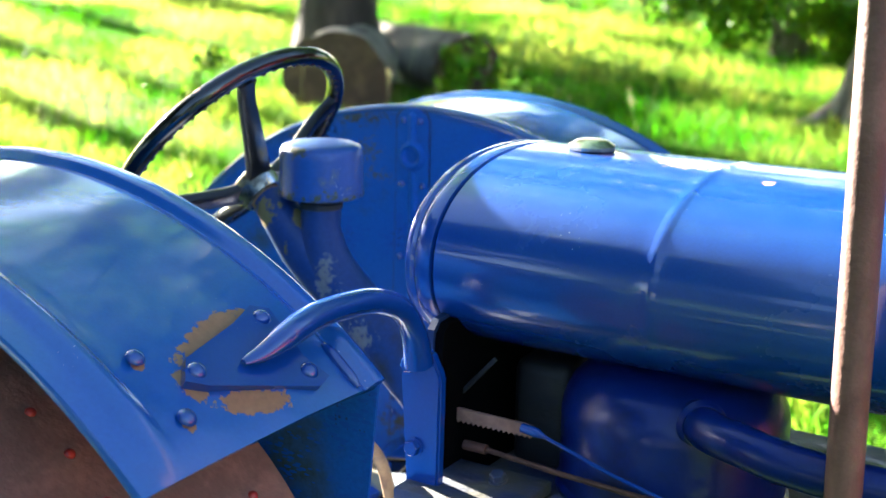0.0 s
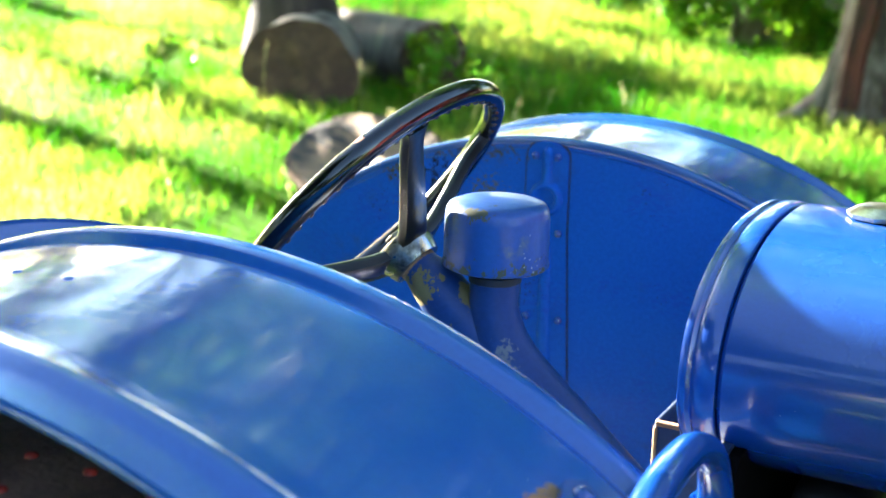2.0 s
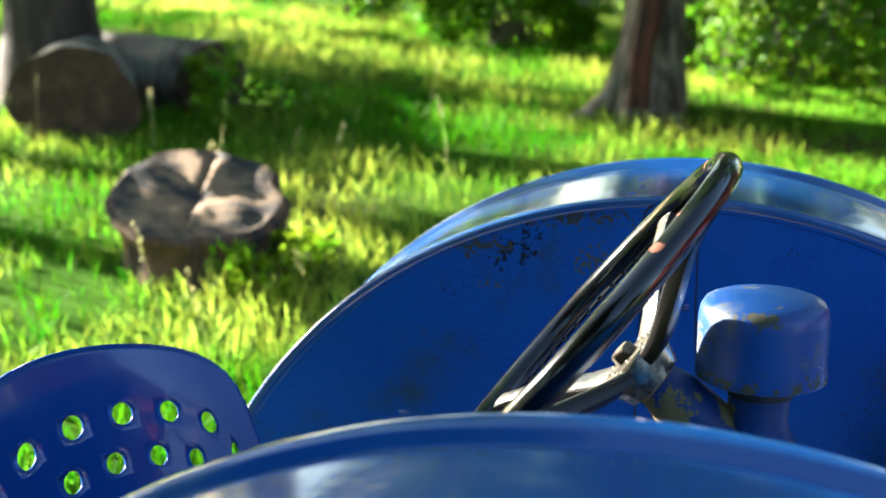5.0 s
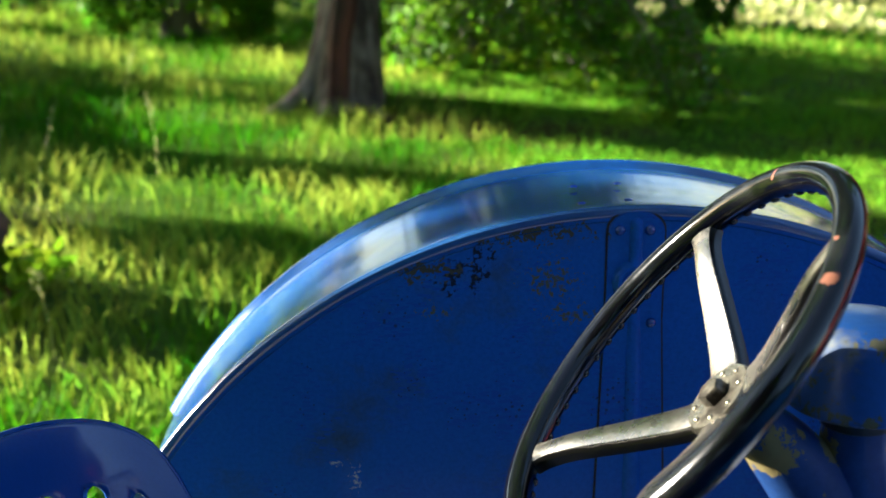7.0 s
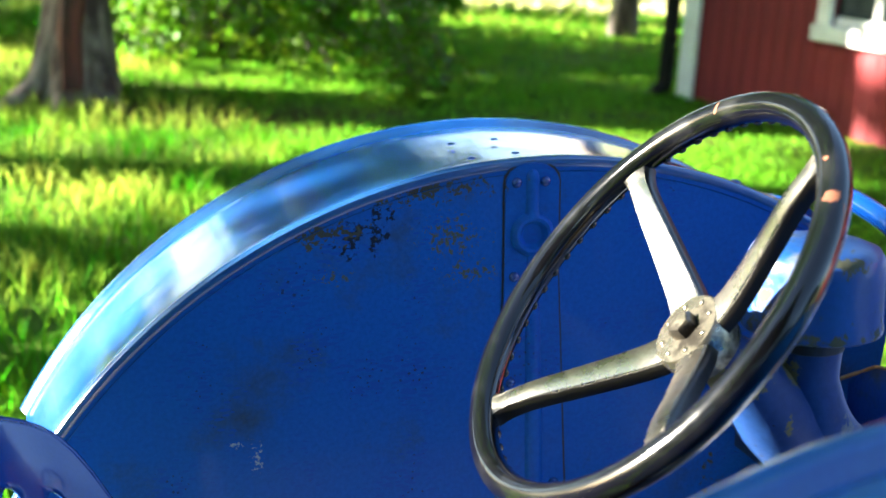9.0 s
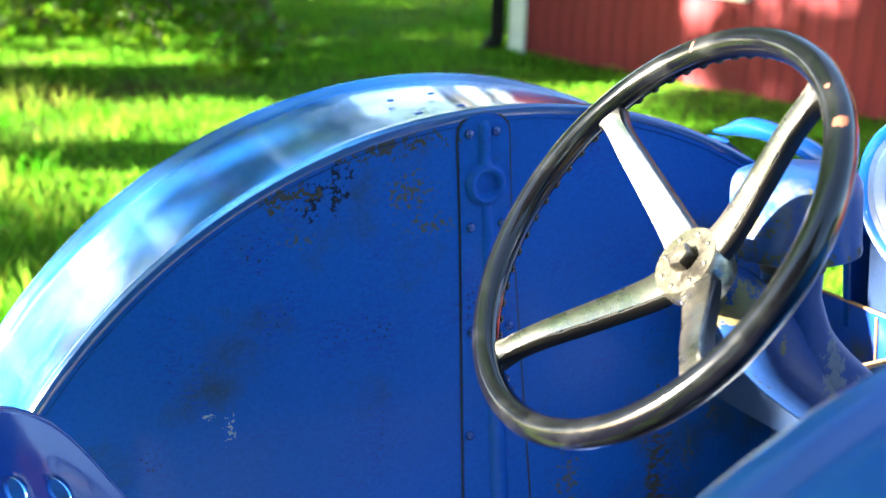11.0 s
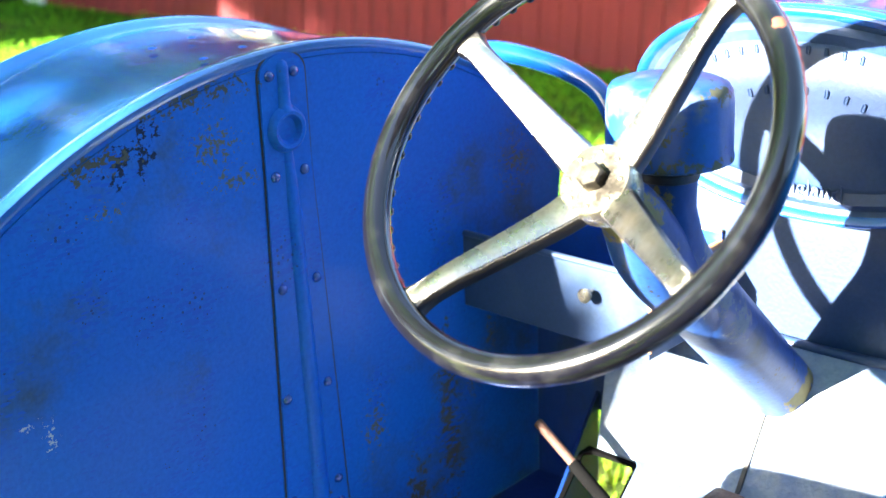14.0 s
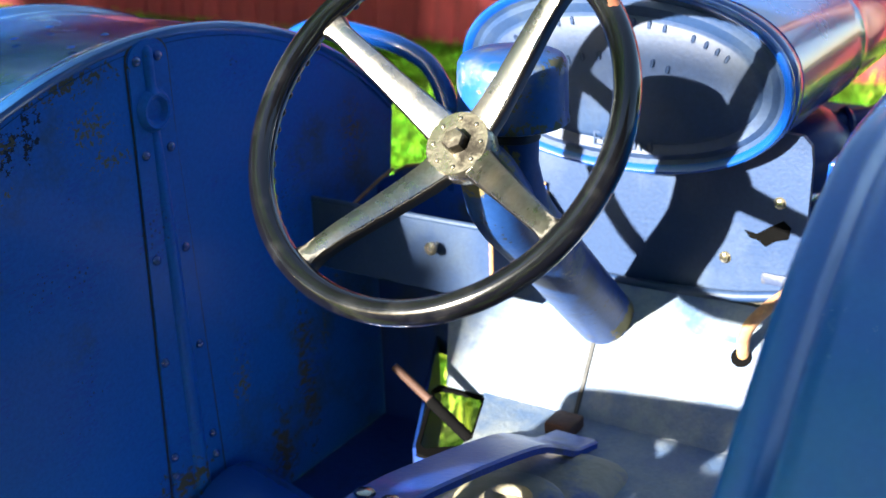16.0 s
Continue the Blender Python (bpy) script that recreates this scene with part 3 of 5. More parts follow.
def steering_wheel():
    c = Vector((-0.0555, -0.014, 1.158))
    n = Vector((-0.766, 0.021, 0.642)).normalized()
    e2 = Vector((0.642, 0, 0.766)).normalized()
    e1 = n.cross(e2).normalized()
    e2 = e1.cross(n)
    R, r = 0.2138, 0.0142
    bm = bmesh.new()
    rows = []
    for k in range(96):
        a = 2 * math.pi * k / 96
        d = e1 * math.cos(a) + e2 * math.sin(a)
        rows.append([c + d * (R + r * math.cos(b)) + n * (r * 1.05 * math.sin(b)) for b in [2 * math.pi * j / 16 for j in range(16)]])
    grid(bm, rows, close_u=True, close_v=True)
    rim = part("steering_wheel", bm, black_rim, tractor, "worn black steering wheel rim")
    bump_ob = None
    for k in range(60):
        a = 2 * math.pi * (k + 0.5) / 60
        d = e1 * math.cos(a) + e2 * math.sin(a)
        m = frame_of(c + d * (R - r * 0.55) - n * (r * 0.80), -d * 0.6 - n, n)
        if bump_ob is None:
            bump_ob = part("finger_grip", bolt_mesh(0.0048, 0.0036), black_rim, rim)
            bump_ob.matrix_basis = m
        else:
            twin(bump_ob, m, rim)
    hub = c - n * 0.066
    for k in range(4):
        a = radians(29.5 + 90 * k)
        d = e1 * math.cos(a) + e2 * math.sin(a)
        bm = bmesh.new()
        pts = [hub + d * 0.02 - n * 0.004, hub + d * 0.05 + n * 0.002, hub + d * 0.10 + n * 0.022, hub + d * 0.16 + n * 0.048, c + d * (R - 0.012) - n * 0.006]
        path = smooth_path(pts, 6)
        rows, wear = [], []
        for i, p in enumerate(path):
            q_ = i / (len(path) - 1)
            w_ = 0.0215 - 0.0115 * q_ + 0.007 * math.exp(-(1 - q_) * 16)
            t_ = (path[min(i + 1, len(path) - 1)] - path[max(i - 1, 0)]).normalized()
            s_ = t_.cross(n).normalized()
            f_ = s_.cross(t_).normalized()
            h_ = 0.0095
            rows.append([p + s_ * (w_ * u) + f_ * (h_ * v) for u, v, k_ in SPOKE])
            wear += [k_ * (1 - 0.55 * max(0.0, q_ - 0.72) / 0.28) for u, v, k_ in SPOKE]
        vs = grid(bm, rows, close_v=True)
        bm.faces.new(vs[0])
        bm.faces.new(vs[-1][::-1])
        sp = part("spoke", bm, spoke_steel, rim, "steel spoke, rubbed bare on top and black along its edges")
        sp.data.attributes.new("wear", "FLOAT", "POINT").data.foreach_set("value", wear)
    ax = frame_of(hub, n)
    bm = bmesh.new()
    lathe(bm, [(0.0, -0.03), (0.034, -0.03), (0.040, -0.012), (0.040, 0.003), (0.037, 0.008), (0.0, 0.008)], ax, 32)
    hb = part("hub", bm, bare_steel, rim, "bare worn steel hub")
    bm = bmesh.new()
    lathe(bm, [(0.0145, 0.008), (0.0145, 0.017), (0.012, 0.020), (0.006, 0.021), (0, 0.021)], ax, 6)
    part("nut", bm, bare_steel, rim)
    rv = None
    for k in range(8):
        a = 2 * math.pi * k / 8 + 0.2
        m = ax @ Matrix.Translation((0.029 * math.cos(a), 0.029 * math.sin(a), 0.008))
        if rv is None:
            rv = part("rivet", bolt_mesh(0.0030, 0.0022), bare_steel, rim)
            rv.matrix_basis = m
        else:
            twin(rv, m, rim)
    return hub, n


HUB, AXIS = steering_wheel()


column_paint = material("worn_column_paint", (0.008, 0.034, 0.13), 0.44, other=(0.024, 0.028, 0.026), scale=7, mix=(0.54, 0.68), coat=0.0, bump=0.1, bump_scale=140, other_rough=0.55, fine=0.3, spec=0.28)
add_chips(column_paint, [((0.035, -0.01, 1.075), (0.035, 0.06, 0.03), 0), ((0.085, 0.0, 1.03), (0.022, 0.05, 0.03), 0), ((0.40, 0, 0.75), (0.05, 0.06, 0.03), 0), ((0.095, -0.012, 1.055), (0.022, 0.03, 0.030), 0)], (0.20, 0.17, 0.07), 2.0, 1.9, 40, 0.2)
add_chips(column_paint, [((0.253, 0.03, 0.90), (0.035, 0.03, 0.03), 0), ((0.302, 0.03, 0.865), (0.035, 0.03, 0.03), 0), ((0.335, 0.03, 0.83), (0.03, 0.03, 0.03), 0)], (0.40, 0.42, 0.40), 6.0, 3.5, 190, 0.0)
add_chips(column_paint, [((0.155, -0.045, 0.985), (0.016, 0.02, 0.05), 0), ((0.185, -0.045, 0.945), (0.02, 0.02, 0.03), 0), ((0.225, -0.045, 0.905), (0.025, 0.02, 0.025), 0)], (0.17, 0.19, 0.21), 4.0, 2.7, 110, 0.0)
add_specks(column_paint, 100, 0.12, (0.012, 0.012, 0.012), 0.48)
add_chips(cap_paint, [((0.124, -0.010, 1.113), (0.12, 0.12, 0.016), 0), ((0.060, -0.030, 1.150), (0.03, 0.03, 0.03), 0), ((0.120, -0.07, 1.185), (0.03, 0.02, 0.012), 0)], (0.075, 0.08, 0.045), 6.5, 3.7, 95, 0.12)
add_specks(cap_paint, 170, 0.06, (0.35, 0.38, 0.40), 0.48)


def column():
    bm = bmesh.new()
    p0 = HUB - AXIS * 0.02
    path = smooth_path([p0, p0 - AXIS * 0.05, Vector((0.110, -0.008, 1.000)), Vector((0.185, -0.006, 0.935)), Vector((0.285, -0.003, 0.848)), Vector((0.385, 0.0, 0.760)), Vector((0.415, 0.0, 0.733))], 6)
    n = len(path)
    rad = [0.022 + 0.018 * min(1, i / 10) for i in range(n)]
    tube(bm, path, rad, seg=24)
    col = part("steering_column", bm, column_paint, tractor, "blue cast steering column with paint worn off at the top")
    bm = bmesh.new()
    tube(bm, [HUB - AXIS * 0.005, p0, p0 - AXIS * 0.035], [0.026, 0.027, 0.024], seg=20)
    part("collar", bm, rust_patch, col, "rusty collar below the wheel hub")
    bm = bmesh.new()
    neck = smooth_path([(0.124, -0.010, 1.090), (0.124, -0.010, 1.05), (0.143, -0.009, 0.995), (0.200, -0.006, 0.930), (0.290, -0.003, 0.848), (0.385, 0.0, 0.763), (0.413, 0.0, 0.738)], 6)
    tube(bm, neck, [0.031 + 0.013 * min(1, max(0, k - 5) / 14) for k in range(len(neck))], seg=28)
    part("filler_neck", bm, column_paint, col)
    ax = Matrix.Translation((0.124, -0.010, 1.1070))
    bm = bmesh.new()
    prof = [(0.0, 0.003), (0.055, 0.003), (0.0755, 0.002), (0.0795, 0.004), (0.080, 0.009), (0.0785, 0.014), (0.0780, 0.072), (0.0762, 0.084), (0.0715, 0.0915), (0.060, 0.096), (0.035, 0.0995), (0, 0.101)]
    lathe(bm, [(r * 0.83, h * 0.885) for r, h in prof], ax, 48)
    for v in bm.verts:
        q = noise.noise(v.co * 22)
        v.co += Vector((v.co.x - 0.124, v.co.y + 0.010, 0)) * (0.014 * q)
    part("breather_cap", bm, cap_paint, tractor, "dented blue breather cap with chipped yellowed paint")
    bm = bmesh.new()
    lathe(bm, [(0.028, -0.020), (0.0330, -0.017), (0.0335, -0.009), (0.0320, -0.007), (0.0335, -0.005), (0.033, 0.003), (0.030, 0.004)], ax, 32)
    part("rubber_seal", bm, dark_iron, tractor)


column()


def tank():
    cz, sy, sz = 1.088, 0.247, 0.131

    def ring(x, k=1.0, dz=0.0):
        pts = []
        for j in range(80):
            a = 2 * math.pi * j / 80
            c, s = math.cos(a), math.sin(a)
            e = 2 / 2.25
            pts.append((x, sy * k * math.copysign(abs(c) ** e, c), cz + dz + (sz - sy * (1 - k)) * math.copysign(abs(s) ** e, s)))
        return pts

    bm = bmesh.new()
    vs = grid(bm, [ring(0.472, 0.985), ring(0.476, 1.0), ring(0.484, 1.0), ring(0.60, 1.0), ring(0.740, 1.0), ring(0.756, 1.0), ring(0.759, 1.001), ring(0.763, 1.0035), ring(0.767, 1.0045), ring(0.771, 1.0035), ring(0.775, 1.001), ring(0.778, 1.0), ring(0.794, 1.0), ring(1.1, 1.0), ring(1.44, 1.0), ring(1.46, 1.0), ring(1.47, 0.98)], close_v=True)
    bm.faces.new(vs[0][::-1])
    bm.faces.new(vs[-1])
    ob = part("fuel_tank", bm, tank_paint, tractor, "glossy blue oval fuel tank with a pressed seam")
    bm = bmesh.new()
    prof = [(0.436, 0.60), (0.435, 0.80), (0.437, 0.815), (0.440, 0.83), (0.438, 0.85), (0.435, 0.885), (0.438, 0.905), (0.442, 0.92), (0.438, 0.945), (0.433, 0.962), (0.431, 0.980), (0.4325, 0.993), (0.4365, 1.0), (0.4405, 0.9995),
            (0.4425, 0.992), (0.4445, 0.988), (0.4465, 0.993), (0.450, 1.002), (0.457, 1.0055), (0.465, 1.0055), (0.4695, 1.002), (0.4705, 0.985)]
    vs = grid(bm, [ring(x, k) for x, k in prof[:9]], close_v=True)
    bm.faces.new(vs[0][::-1])
    part("end_plate", bm, faded_paint, ob, "pressed blue end plate with raised lettering")
    bm = bmesh.new()
    vs = grid(bm, [ring(x, k) for x, k in prof[8:]], close_v=True)
    bm.faces.new(vs[-1])
    part("end_ring", bm, tank_paint, ob, "rolled blue rim joining plate and tank")
    # raised lettering: plain bars for the maker's name, the readable word below
    for row, (k, n, half) in enumerate(((0.80, 17, 1.02), (0.50, 7, 0.75))):
        for i in range(n):
            if row == 0 and i in (4, 10):
                continue
            a = math.pi / 2 - half + 2 * half * i / (n - 1)
            p = Vector((0.434, -sy * (k - 0.06) * math.cos(a), cz + (sz - sy * (1 - k) * 0.5 - 0.025) * math.sin(a) - (0.012 if row else 0)))
            bm = bmesh.new()
            block(bm, (0.0007, 0.0045, 0.011), Matrix.Translation(p) @ Matrix.Rotation(-(a - math.pi / 2) * 0.45, 4, "X"), 0.0015, 1)
            part("letter_bar", bm, faded_paint, ob)
    cu = bpy.data.curves.new("lettering", "FONT")
    cu.body, cu.size, cu.extrude, cu.align_x = "England", 0.030, 0.001, "CENTER"
    tmp = new("lettering", cu)
    me = bpy.data.meshes.new_from_object(tmp)
    bpy.data.objects.remove(tmp)
    me.materials.append(faded_paint)
    word = new("lettering", me)
    word.parent = ob
    word.matrix_basis = Matrix.Translation((0.4355, -0.01, 0.990)) @ Matrix(((0, 0, -1, 0), (-1, 0, 0, 0), (0, 1, 0, 0), (0, 0, 0, 1)))
    bm = bmesh.new()
    lathe(bm, [(0.040, -0.014), (0.040, 0.001), (0.037, 0.003), (0.030, 0.004), (0.0285, 0.006), (0.034, 0.0075), (0.035, 0.012), (0.023, 0.0195), (0.020, 0.0205), (0, 0.021)], Matrix.Translation((0.566, 0.02, cz + sz - 0.006)), 8)
    part("filler_cap", bm, chrome, ob, "dull nickel filler cap")
    bm = bmesh.new()
    lathe(bm, [(0.0035, 0), (0.0035, 0.002), (0, 0.002)], frame_of((0.457, -0.214, 1.160), (0, -0.85, 0.5)), 10)
    part("screw", bm, dark_iron, ob)
    return ob


tank()


def arm(side):
    """The bent pipe brace from the fender to the dash, ending in a bolted strap."""
    pts = [(0.499, 0.645, 1.079), (0.504, 0.618, 1.084), (0.508, 0.585, 1.094), (0.503, 0.53, 1.100), (0.498, 0.46, 1.096), (0.495, 0.40, 1.086), (0.496, 0.35, 1.064), (0.496, 0.322, 1.028), (0.495, 0.308, 0.985)]
    bm = bmesh.new()
    path = smooth_path([(x, y * side, z) for x, y, z in pts], 6)
    n = len(path)
    tube(bm, path, [0.004 + 0.0115 * min(1, i / 14) ** 0.7 + 0.004 * max(0, (i - n + 8) / 8) for i in range(n)], seg=16, flat=[0.45 + 0.55 * min(1.0, i / 12) for i in range(n)], up=(0.5, 0, 0.86))
    ob = part("fender_brace", bm, paint, tractor, "bent blue pipe brace bolted to the fender")
    y = 0.304 * side
    bm = bmesh.new()
    slab(bm, [(0.468, y, 1.0), (0.508, y, 1.0), (0.524, y, 0.97), (0.522, y, 0.815), (0.474, y, 0.815), (0.467, y, 0.965)], (0, -0.016 * side, 0))
    bmesh.ops.bevel(bm, geom=list(bm.edges), offset=0.003, segments=2, affect="EDGES")
    part("brace_strap", bm, paint, ob)
    for x, z in ((0.481, 0.982), (0.487, 0.872)):
        b = part("bolt", bolt_mesh(0.0105, 0.011, True), paint, ob)
        b.matrix_basis = frame_of((x, y, z), (0, side, 0), (0.3, 0, 1))
    bm = bmesh.new()
    q = [(0.487, 0.722), (0.498, 0.700), (0.535, 0.570), (0.530, 0.548), (0.505, 0.560), (0.470, 0.553), (0.450, 0.548), (0.440, 0.568), (0.452, 0.610), (0.468, 0.70)]
    R_, cx, cz = 0.7795, 0.02, 0.45 if side < 0 else 0.43
    top, low = [], []
    for x, yy in q:
        a = math.asin((x - cx) / R_)
        top.append((cx + (R_ + 0.006) * math.sin(a), yy * side, cz + (R_ + 0.006) * math.cos(a)))
        low.append((cx + (R_ - 0.008) * math.sin(a), yy * side, cz + (R_ - 0.008) * math.cos(a)))
    a_ = [bm.verts.new(p) for p in top]
    b_ = [bm.verts.new(p) for p in low]
    bm.faces.new(a_)
    bm.faces.new(b_[::-1])
    for i in range(len(a_)):
        bm.faces.new((a_[i], a_[(i + 1) % len(a_)], b_[(i + 1) % len(a_)], b_[i]))
    bmesh.ops.triangulate(bm, faces=[f for f in bm.faces if len(f.verts) > 4])
    part("foot_plate", bm, paint, ob)
    for x, yy in ((0.482, 0.700), (0.519, 0.568), (0.456, 0.568), (0.447, 0.742), (0.512, 0.742)):
        a = math.asin((x - cx) / R_)
        h = 0.005 if yy < 0.71 else -0.004
        b = part("bolt", bolt_mesh(0.0105, 0.007), paint, ob)
        b.matrix_basis = frame_of((cx + (R_ + h) * math.sin(a), yy * side, cz + (R_ + h) * math.cos(a)), (math.sin(a), 0, math.cos(a)), (0, 1, 0))
    return ob


arm(-1)
arm(1)


def fender_rivets(parent, side, cx, cz, R):
    """Rivets on the crest of a fender and the short rib at its front."""
    rv = None
    for x, y in ((-0.061, 0.513), (0.0, 0.515), (-0.057, 0.62), (0.005, 0.622)):
        a = math.asin((x - cx) / R)
        m = frame_of((cx + (R - 0.006) * math.sin(a), y * side, cz + (R - 0.006) * math.cos(a)), (math.sin(a), 0, math.cos(a)), (0, 1, 0))
        if rv is None:
            rv = part("rivet", bolt_mesh(0.006, 0.0025), paint, parent)
            rv.matrix_basis = m
        else:
            twin(rv, m, parent)
    if side > 0:
        return
    a = math.asin((0.0 - cx) / R)
    b = part("bolt", bolt_mesh(0.0105, 0.006), paint, parent)
    b.matrix_basis = frame_of((cx + (R - 0.006) * math.sin(a), 0.72 * side, cz + (R - 0.006) * math.cos(a)), (math.sin(a), 0, math.cos(a)), (0, 1, 0))
    bm = bmesh.new()
    path = []
    for k in range(9):
        x = 0.495 + 0.048 * k / 8
        a = math.asin((x - cx) / (R + 0.003))
        path.append((cx + (R + 0.002) * math.sin(a), 0.507 * side, cz + (R + 0.002) * math.cos(a)))
    tube(bm, path, [0.003, 0.006, 0.007, 0.007, 0.007, 0.007, 0.007, 0.006, 0.003], seg=10)
    part("rib", bm, paint, parent)


fender_rivets(right_fender, -1, 0.02, 0.450, 0.772)
fender_rivets(left_fender, 1, 0.015, 0.430, 0.767)


def cockpit():
    # dash below the tank, with rounded upper corners and a curled lower lip
    bm = bmesh.new()
    edge = [(-0.262, 0.80), (-0.265, 0.99), (-0.262, 1.015), (-0.250, 1.027), (-0.20, 1.03), (0.20, 1.03), (0.250, 1.027), (0.262, 1.015), (0.265, 0.99), (0.262, 0.80), (0.15, 0.785), (0, 0.778), (-0.15, 0.785)]
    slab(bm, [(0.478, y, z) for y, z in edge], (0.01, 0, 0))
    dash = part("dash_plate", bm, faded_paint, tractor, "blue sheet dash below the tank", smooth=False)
    # added sheet whose near-black gives the engine side its shade
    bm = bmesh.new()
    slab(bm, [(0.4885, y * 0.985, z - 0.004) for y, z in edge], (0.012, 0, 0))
    part("backing", bm, deep_black, dash, "black sheet darkening the engine side of the dash", smooth=False)
    bm = bmesh.new()
    lip = smooth_path([(0.474, 0.255, 0.800), (0.470, 0.15, 0.782), (0.468, 0, 0.775), (0.470, -0.15, 0.782), (0.474, -0.255, 0.800)], 6)
    tube(bm, lip, 0.008, seg=10)
    part("lip", bm, faded_paint, dash)
    for y, z in ((-0.152, 0.838), (0.16, 0.84), (-0.225, 0.93)):
        b = part("bolt", bolt_mesh(0.007, 0.006, True), bare_steel, dash)
        b.matrix_basis = frame_of((0.478, y, z), (-1, 0, 0))
    # the hole is a flat patch; its dark depth is only colour
    bm = bmesh.new()
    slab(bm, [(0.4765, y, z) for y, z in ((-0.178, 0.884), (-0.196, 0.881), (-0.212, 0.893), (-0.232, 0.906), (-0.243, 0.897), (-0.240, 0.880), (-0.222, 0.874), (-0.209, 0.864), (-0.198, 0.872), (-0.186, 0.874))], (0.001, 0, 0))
    part("torn_hole", bm, deep_black, dash, "torn hole in the sheet, a flat patch in shade black", smooth=False)
    # floor with a toe board; a square opening shows the ground
    y0 = -0.43
    bm = bmesh.new()
    out = [(-0.30, y0), (-0.30, -0.04), (0.09, -0.02), (0.120, 0.04), (0.122, 0.145), (0.143, 0.1605), (0.288, 0.2265), (0.31, 0.2265), (0.31, y0)]
    hole = [(0.146, 0.155), (0.139, 0.142), (0.170, 0.104), (0.182, 0.099), (0.294, 0.142), (0.303, 0.152), (0.300, 0.214), (0.289, 0.221)]
    rings = []
    for ring_ in (out, hole):
        rings.append([bm.verts.new((x, y, 0.62)) for x, y in ring_])
    edges = [bm.edges.new((vs[i], vs[(i + 1) % len(vs)])) for vs in rings for i in range(len(vs))]
    bmesh.ops.triangle_fill(bm, use_beauty=True, use_dissolve=False, edges=edges)
    inner = set(rings[1])
    bmesh.ops.delete(bm, geom=[f for f in bm.faces if all(v in inner for v in f.verts)], context="FACES_ONLY")
    # shade is put into the black of the well's rim
    floor_ob = part("foot_well", bm, deep_black, tractor, "foot well round a square opening, coloured black for shade", smooth=False)
    sol = floor_ob.modifiers.new("thickness", "SOLIDIFY")
    sol.thickness = 0.005
    # the deep side of the well, down to the axle, its shade put into the paint
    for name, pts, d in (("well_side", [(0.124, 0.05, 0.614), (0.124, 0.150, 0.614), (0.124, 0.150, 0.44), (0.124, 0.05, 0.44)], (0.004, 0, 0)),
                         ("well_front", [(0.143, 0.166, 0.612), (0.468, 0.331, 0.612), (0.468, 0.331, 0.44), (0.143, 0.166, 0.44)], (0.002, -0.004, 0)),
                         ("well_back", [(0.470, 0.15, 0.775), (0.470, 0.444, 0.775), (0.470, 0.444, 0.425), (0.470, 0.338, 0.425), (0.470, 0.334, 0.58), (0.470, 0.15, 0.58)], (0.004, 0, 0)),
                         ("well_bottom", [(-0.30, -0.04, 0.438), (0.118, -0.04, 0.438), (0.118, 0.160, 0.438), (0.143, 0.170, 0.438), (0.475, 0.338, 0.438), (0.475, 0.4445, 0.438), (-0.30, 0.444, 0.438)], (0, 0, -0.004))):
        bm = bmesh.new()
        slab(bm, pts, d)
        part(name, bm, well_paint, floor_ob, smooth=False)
    bm = bmesh.new()
    slab(bm, [(x, y, 0.6255) for x, y in ((-0.12, y0), (0.311, y0), (0.311, 0.150), (0.296, 0.138), (0.184, 0.094), (0.168, 0.099), (0.145, 0.06), (0.10, -0.02), (-0.12, -0.05))], (0, 0, -0.003))
    part("floor_plate", bm, floor_paint, tractor, "scuffed pale blue floor plate", smooth=False)
    bm = bmesh.new()
    slab(bm, [(0.31, y0, 0.622), (0.31, 0.213, 0.622), (0.405, 0.262, 0.745), (0.405, y0, 0.745)], (0.002, 0, -0.005))
    part("toe_board", bm, floor_paint, tractor, "sloping pale blue toe board", smooth=False)
    # axle housing meeting the fender panel
    bm = bmesh.new()
    lathe(bm, [(0.075, 0), (0.085, 0.16), (0.10, 0.24), (0.112, 0.285), (0.112, 0.30), (0.09, 0.31)], frame_of((0.045, 0.13, 0.440), (0, 1, 0)), 36)
    part("axle_housing", bm, paint, tractor, "rounded blue axle housing")
    bm = bmesh.new()
    slab(bm, [(0.405, y0, 0.745), (0.405, 0.262, 0.745), (0.465, 0.262, 0.777), (0.465, y0, 0.777)], (0.002, 0, -0.005))
    part("toe_upper", bm, floor_paint, tractor, smooth=False)
    bm = bmesh.new()
    slab(bm, [(0.309, -0.005, 0.6235), (0.309, 0.001, 0.6235), (0.385, 0.006, 0.7205), (0.385, 0.0, 0.7205)], (-0.0015, 0, 0.0012))
    part("seam", bm, dark_iron, floor_ob)
    bm = bmesh.new()
    block(bm, (0.044, 0.042, 0.020), Matrix.Translation((0.268, -0.006, 0.634)), 0.004)
    part("pedal_boot", bm, dark_rust, tractor, "rusty pedal stub")
    # a flat black disc stands in for the hole's dark depth
    bm = bmesh.new()
    lathe(bm, [(0.014, 0), (0.014, 0.002), (0, 0.002)], frame_of((0.393, -0.212, 0.7315), (-0.79, 0, 0.61)), 18)
    part("rod_hole", bm, deep_black, floor_ob)
    bm = bmesh.new()
    tube(bm, smooth_path([(0.406, -0.213, 0.715), (0.392, -0.214, 0.748), (0.388, -0.219, 0.776), (0.392, -0.236, 0.803), (0.402, -0.272, 0.838), (0.42, -0.34, 0.885)], 6), 0.0088, seg=14)
    part("control_rod", bm, rust_patch, tractor, "bent rusty control rod")
    bm = bmesh.new()
    tube(bm, [(0.229, 0.250, 0.680), (0.215, 0.18, 0.648)], [0.0065, 0.0065], seg=10)
    lv = part("lever", bm, dark_rust, tractor, "short rusty lever")
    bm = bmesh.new()
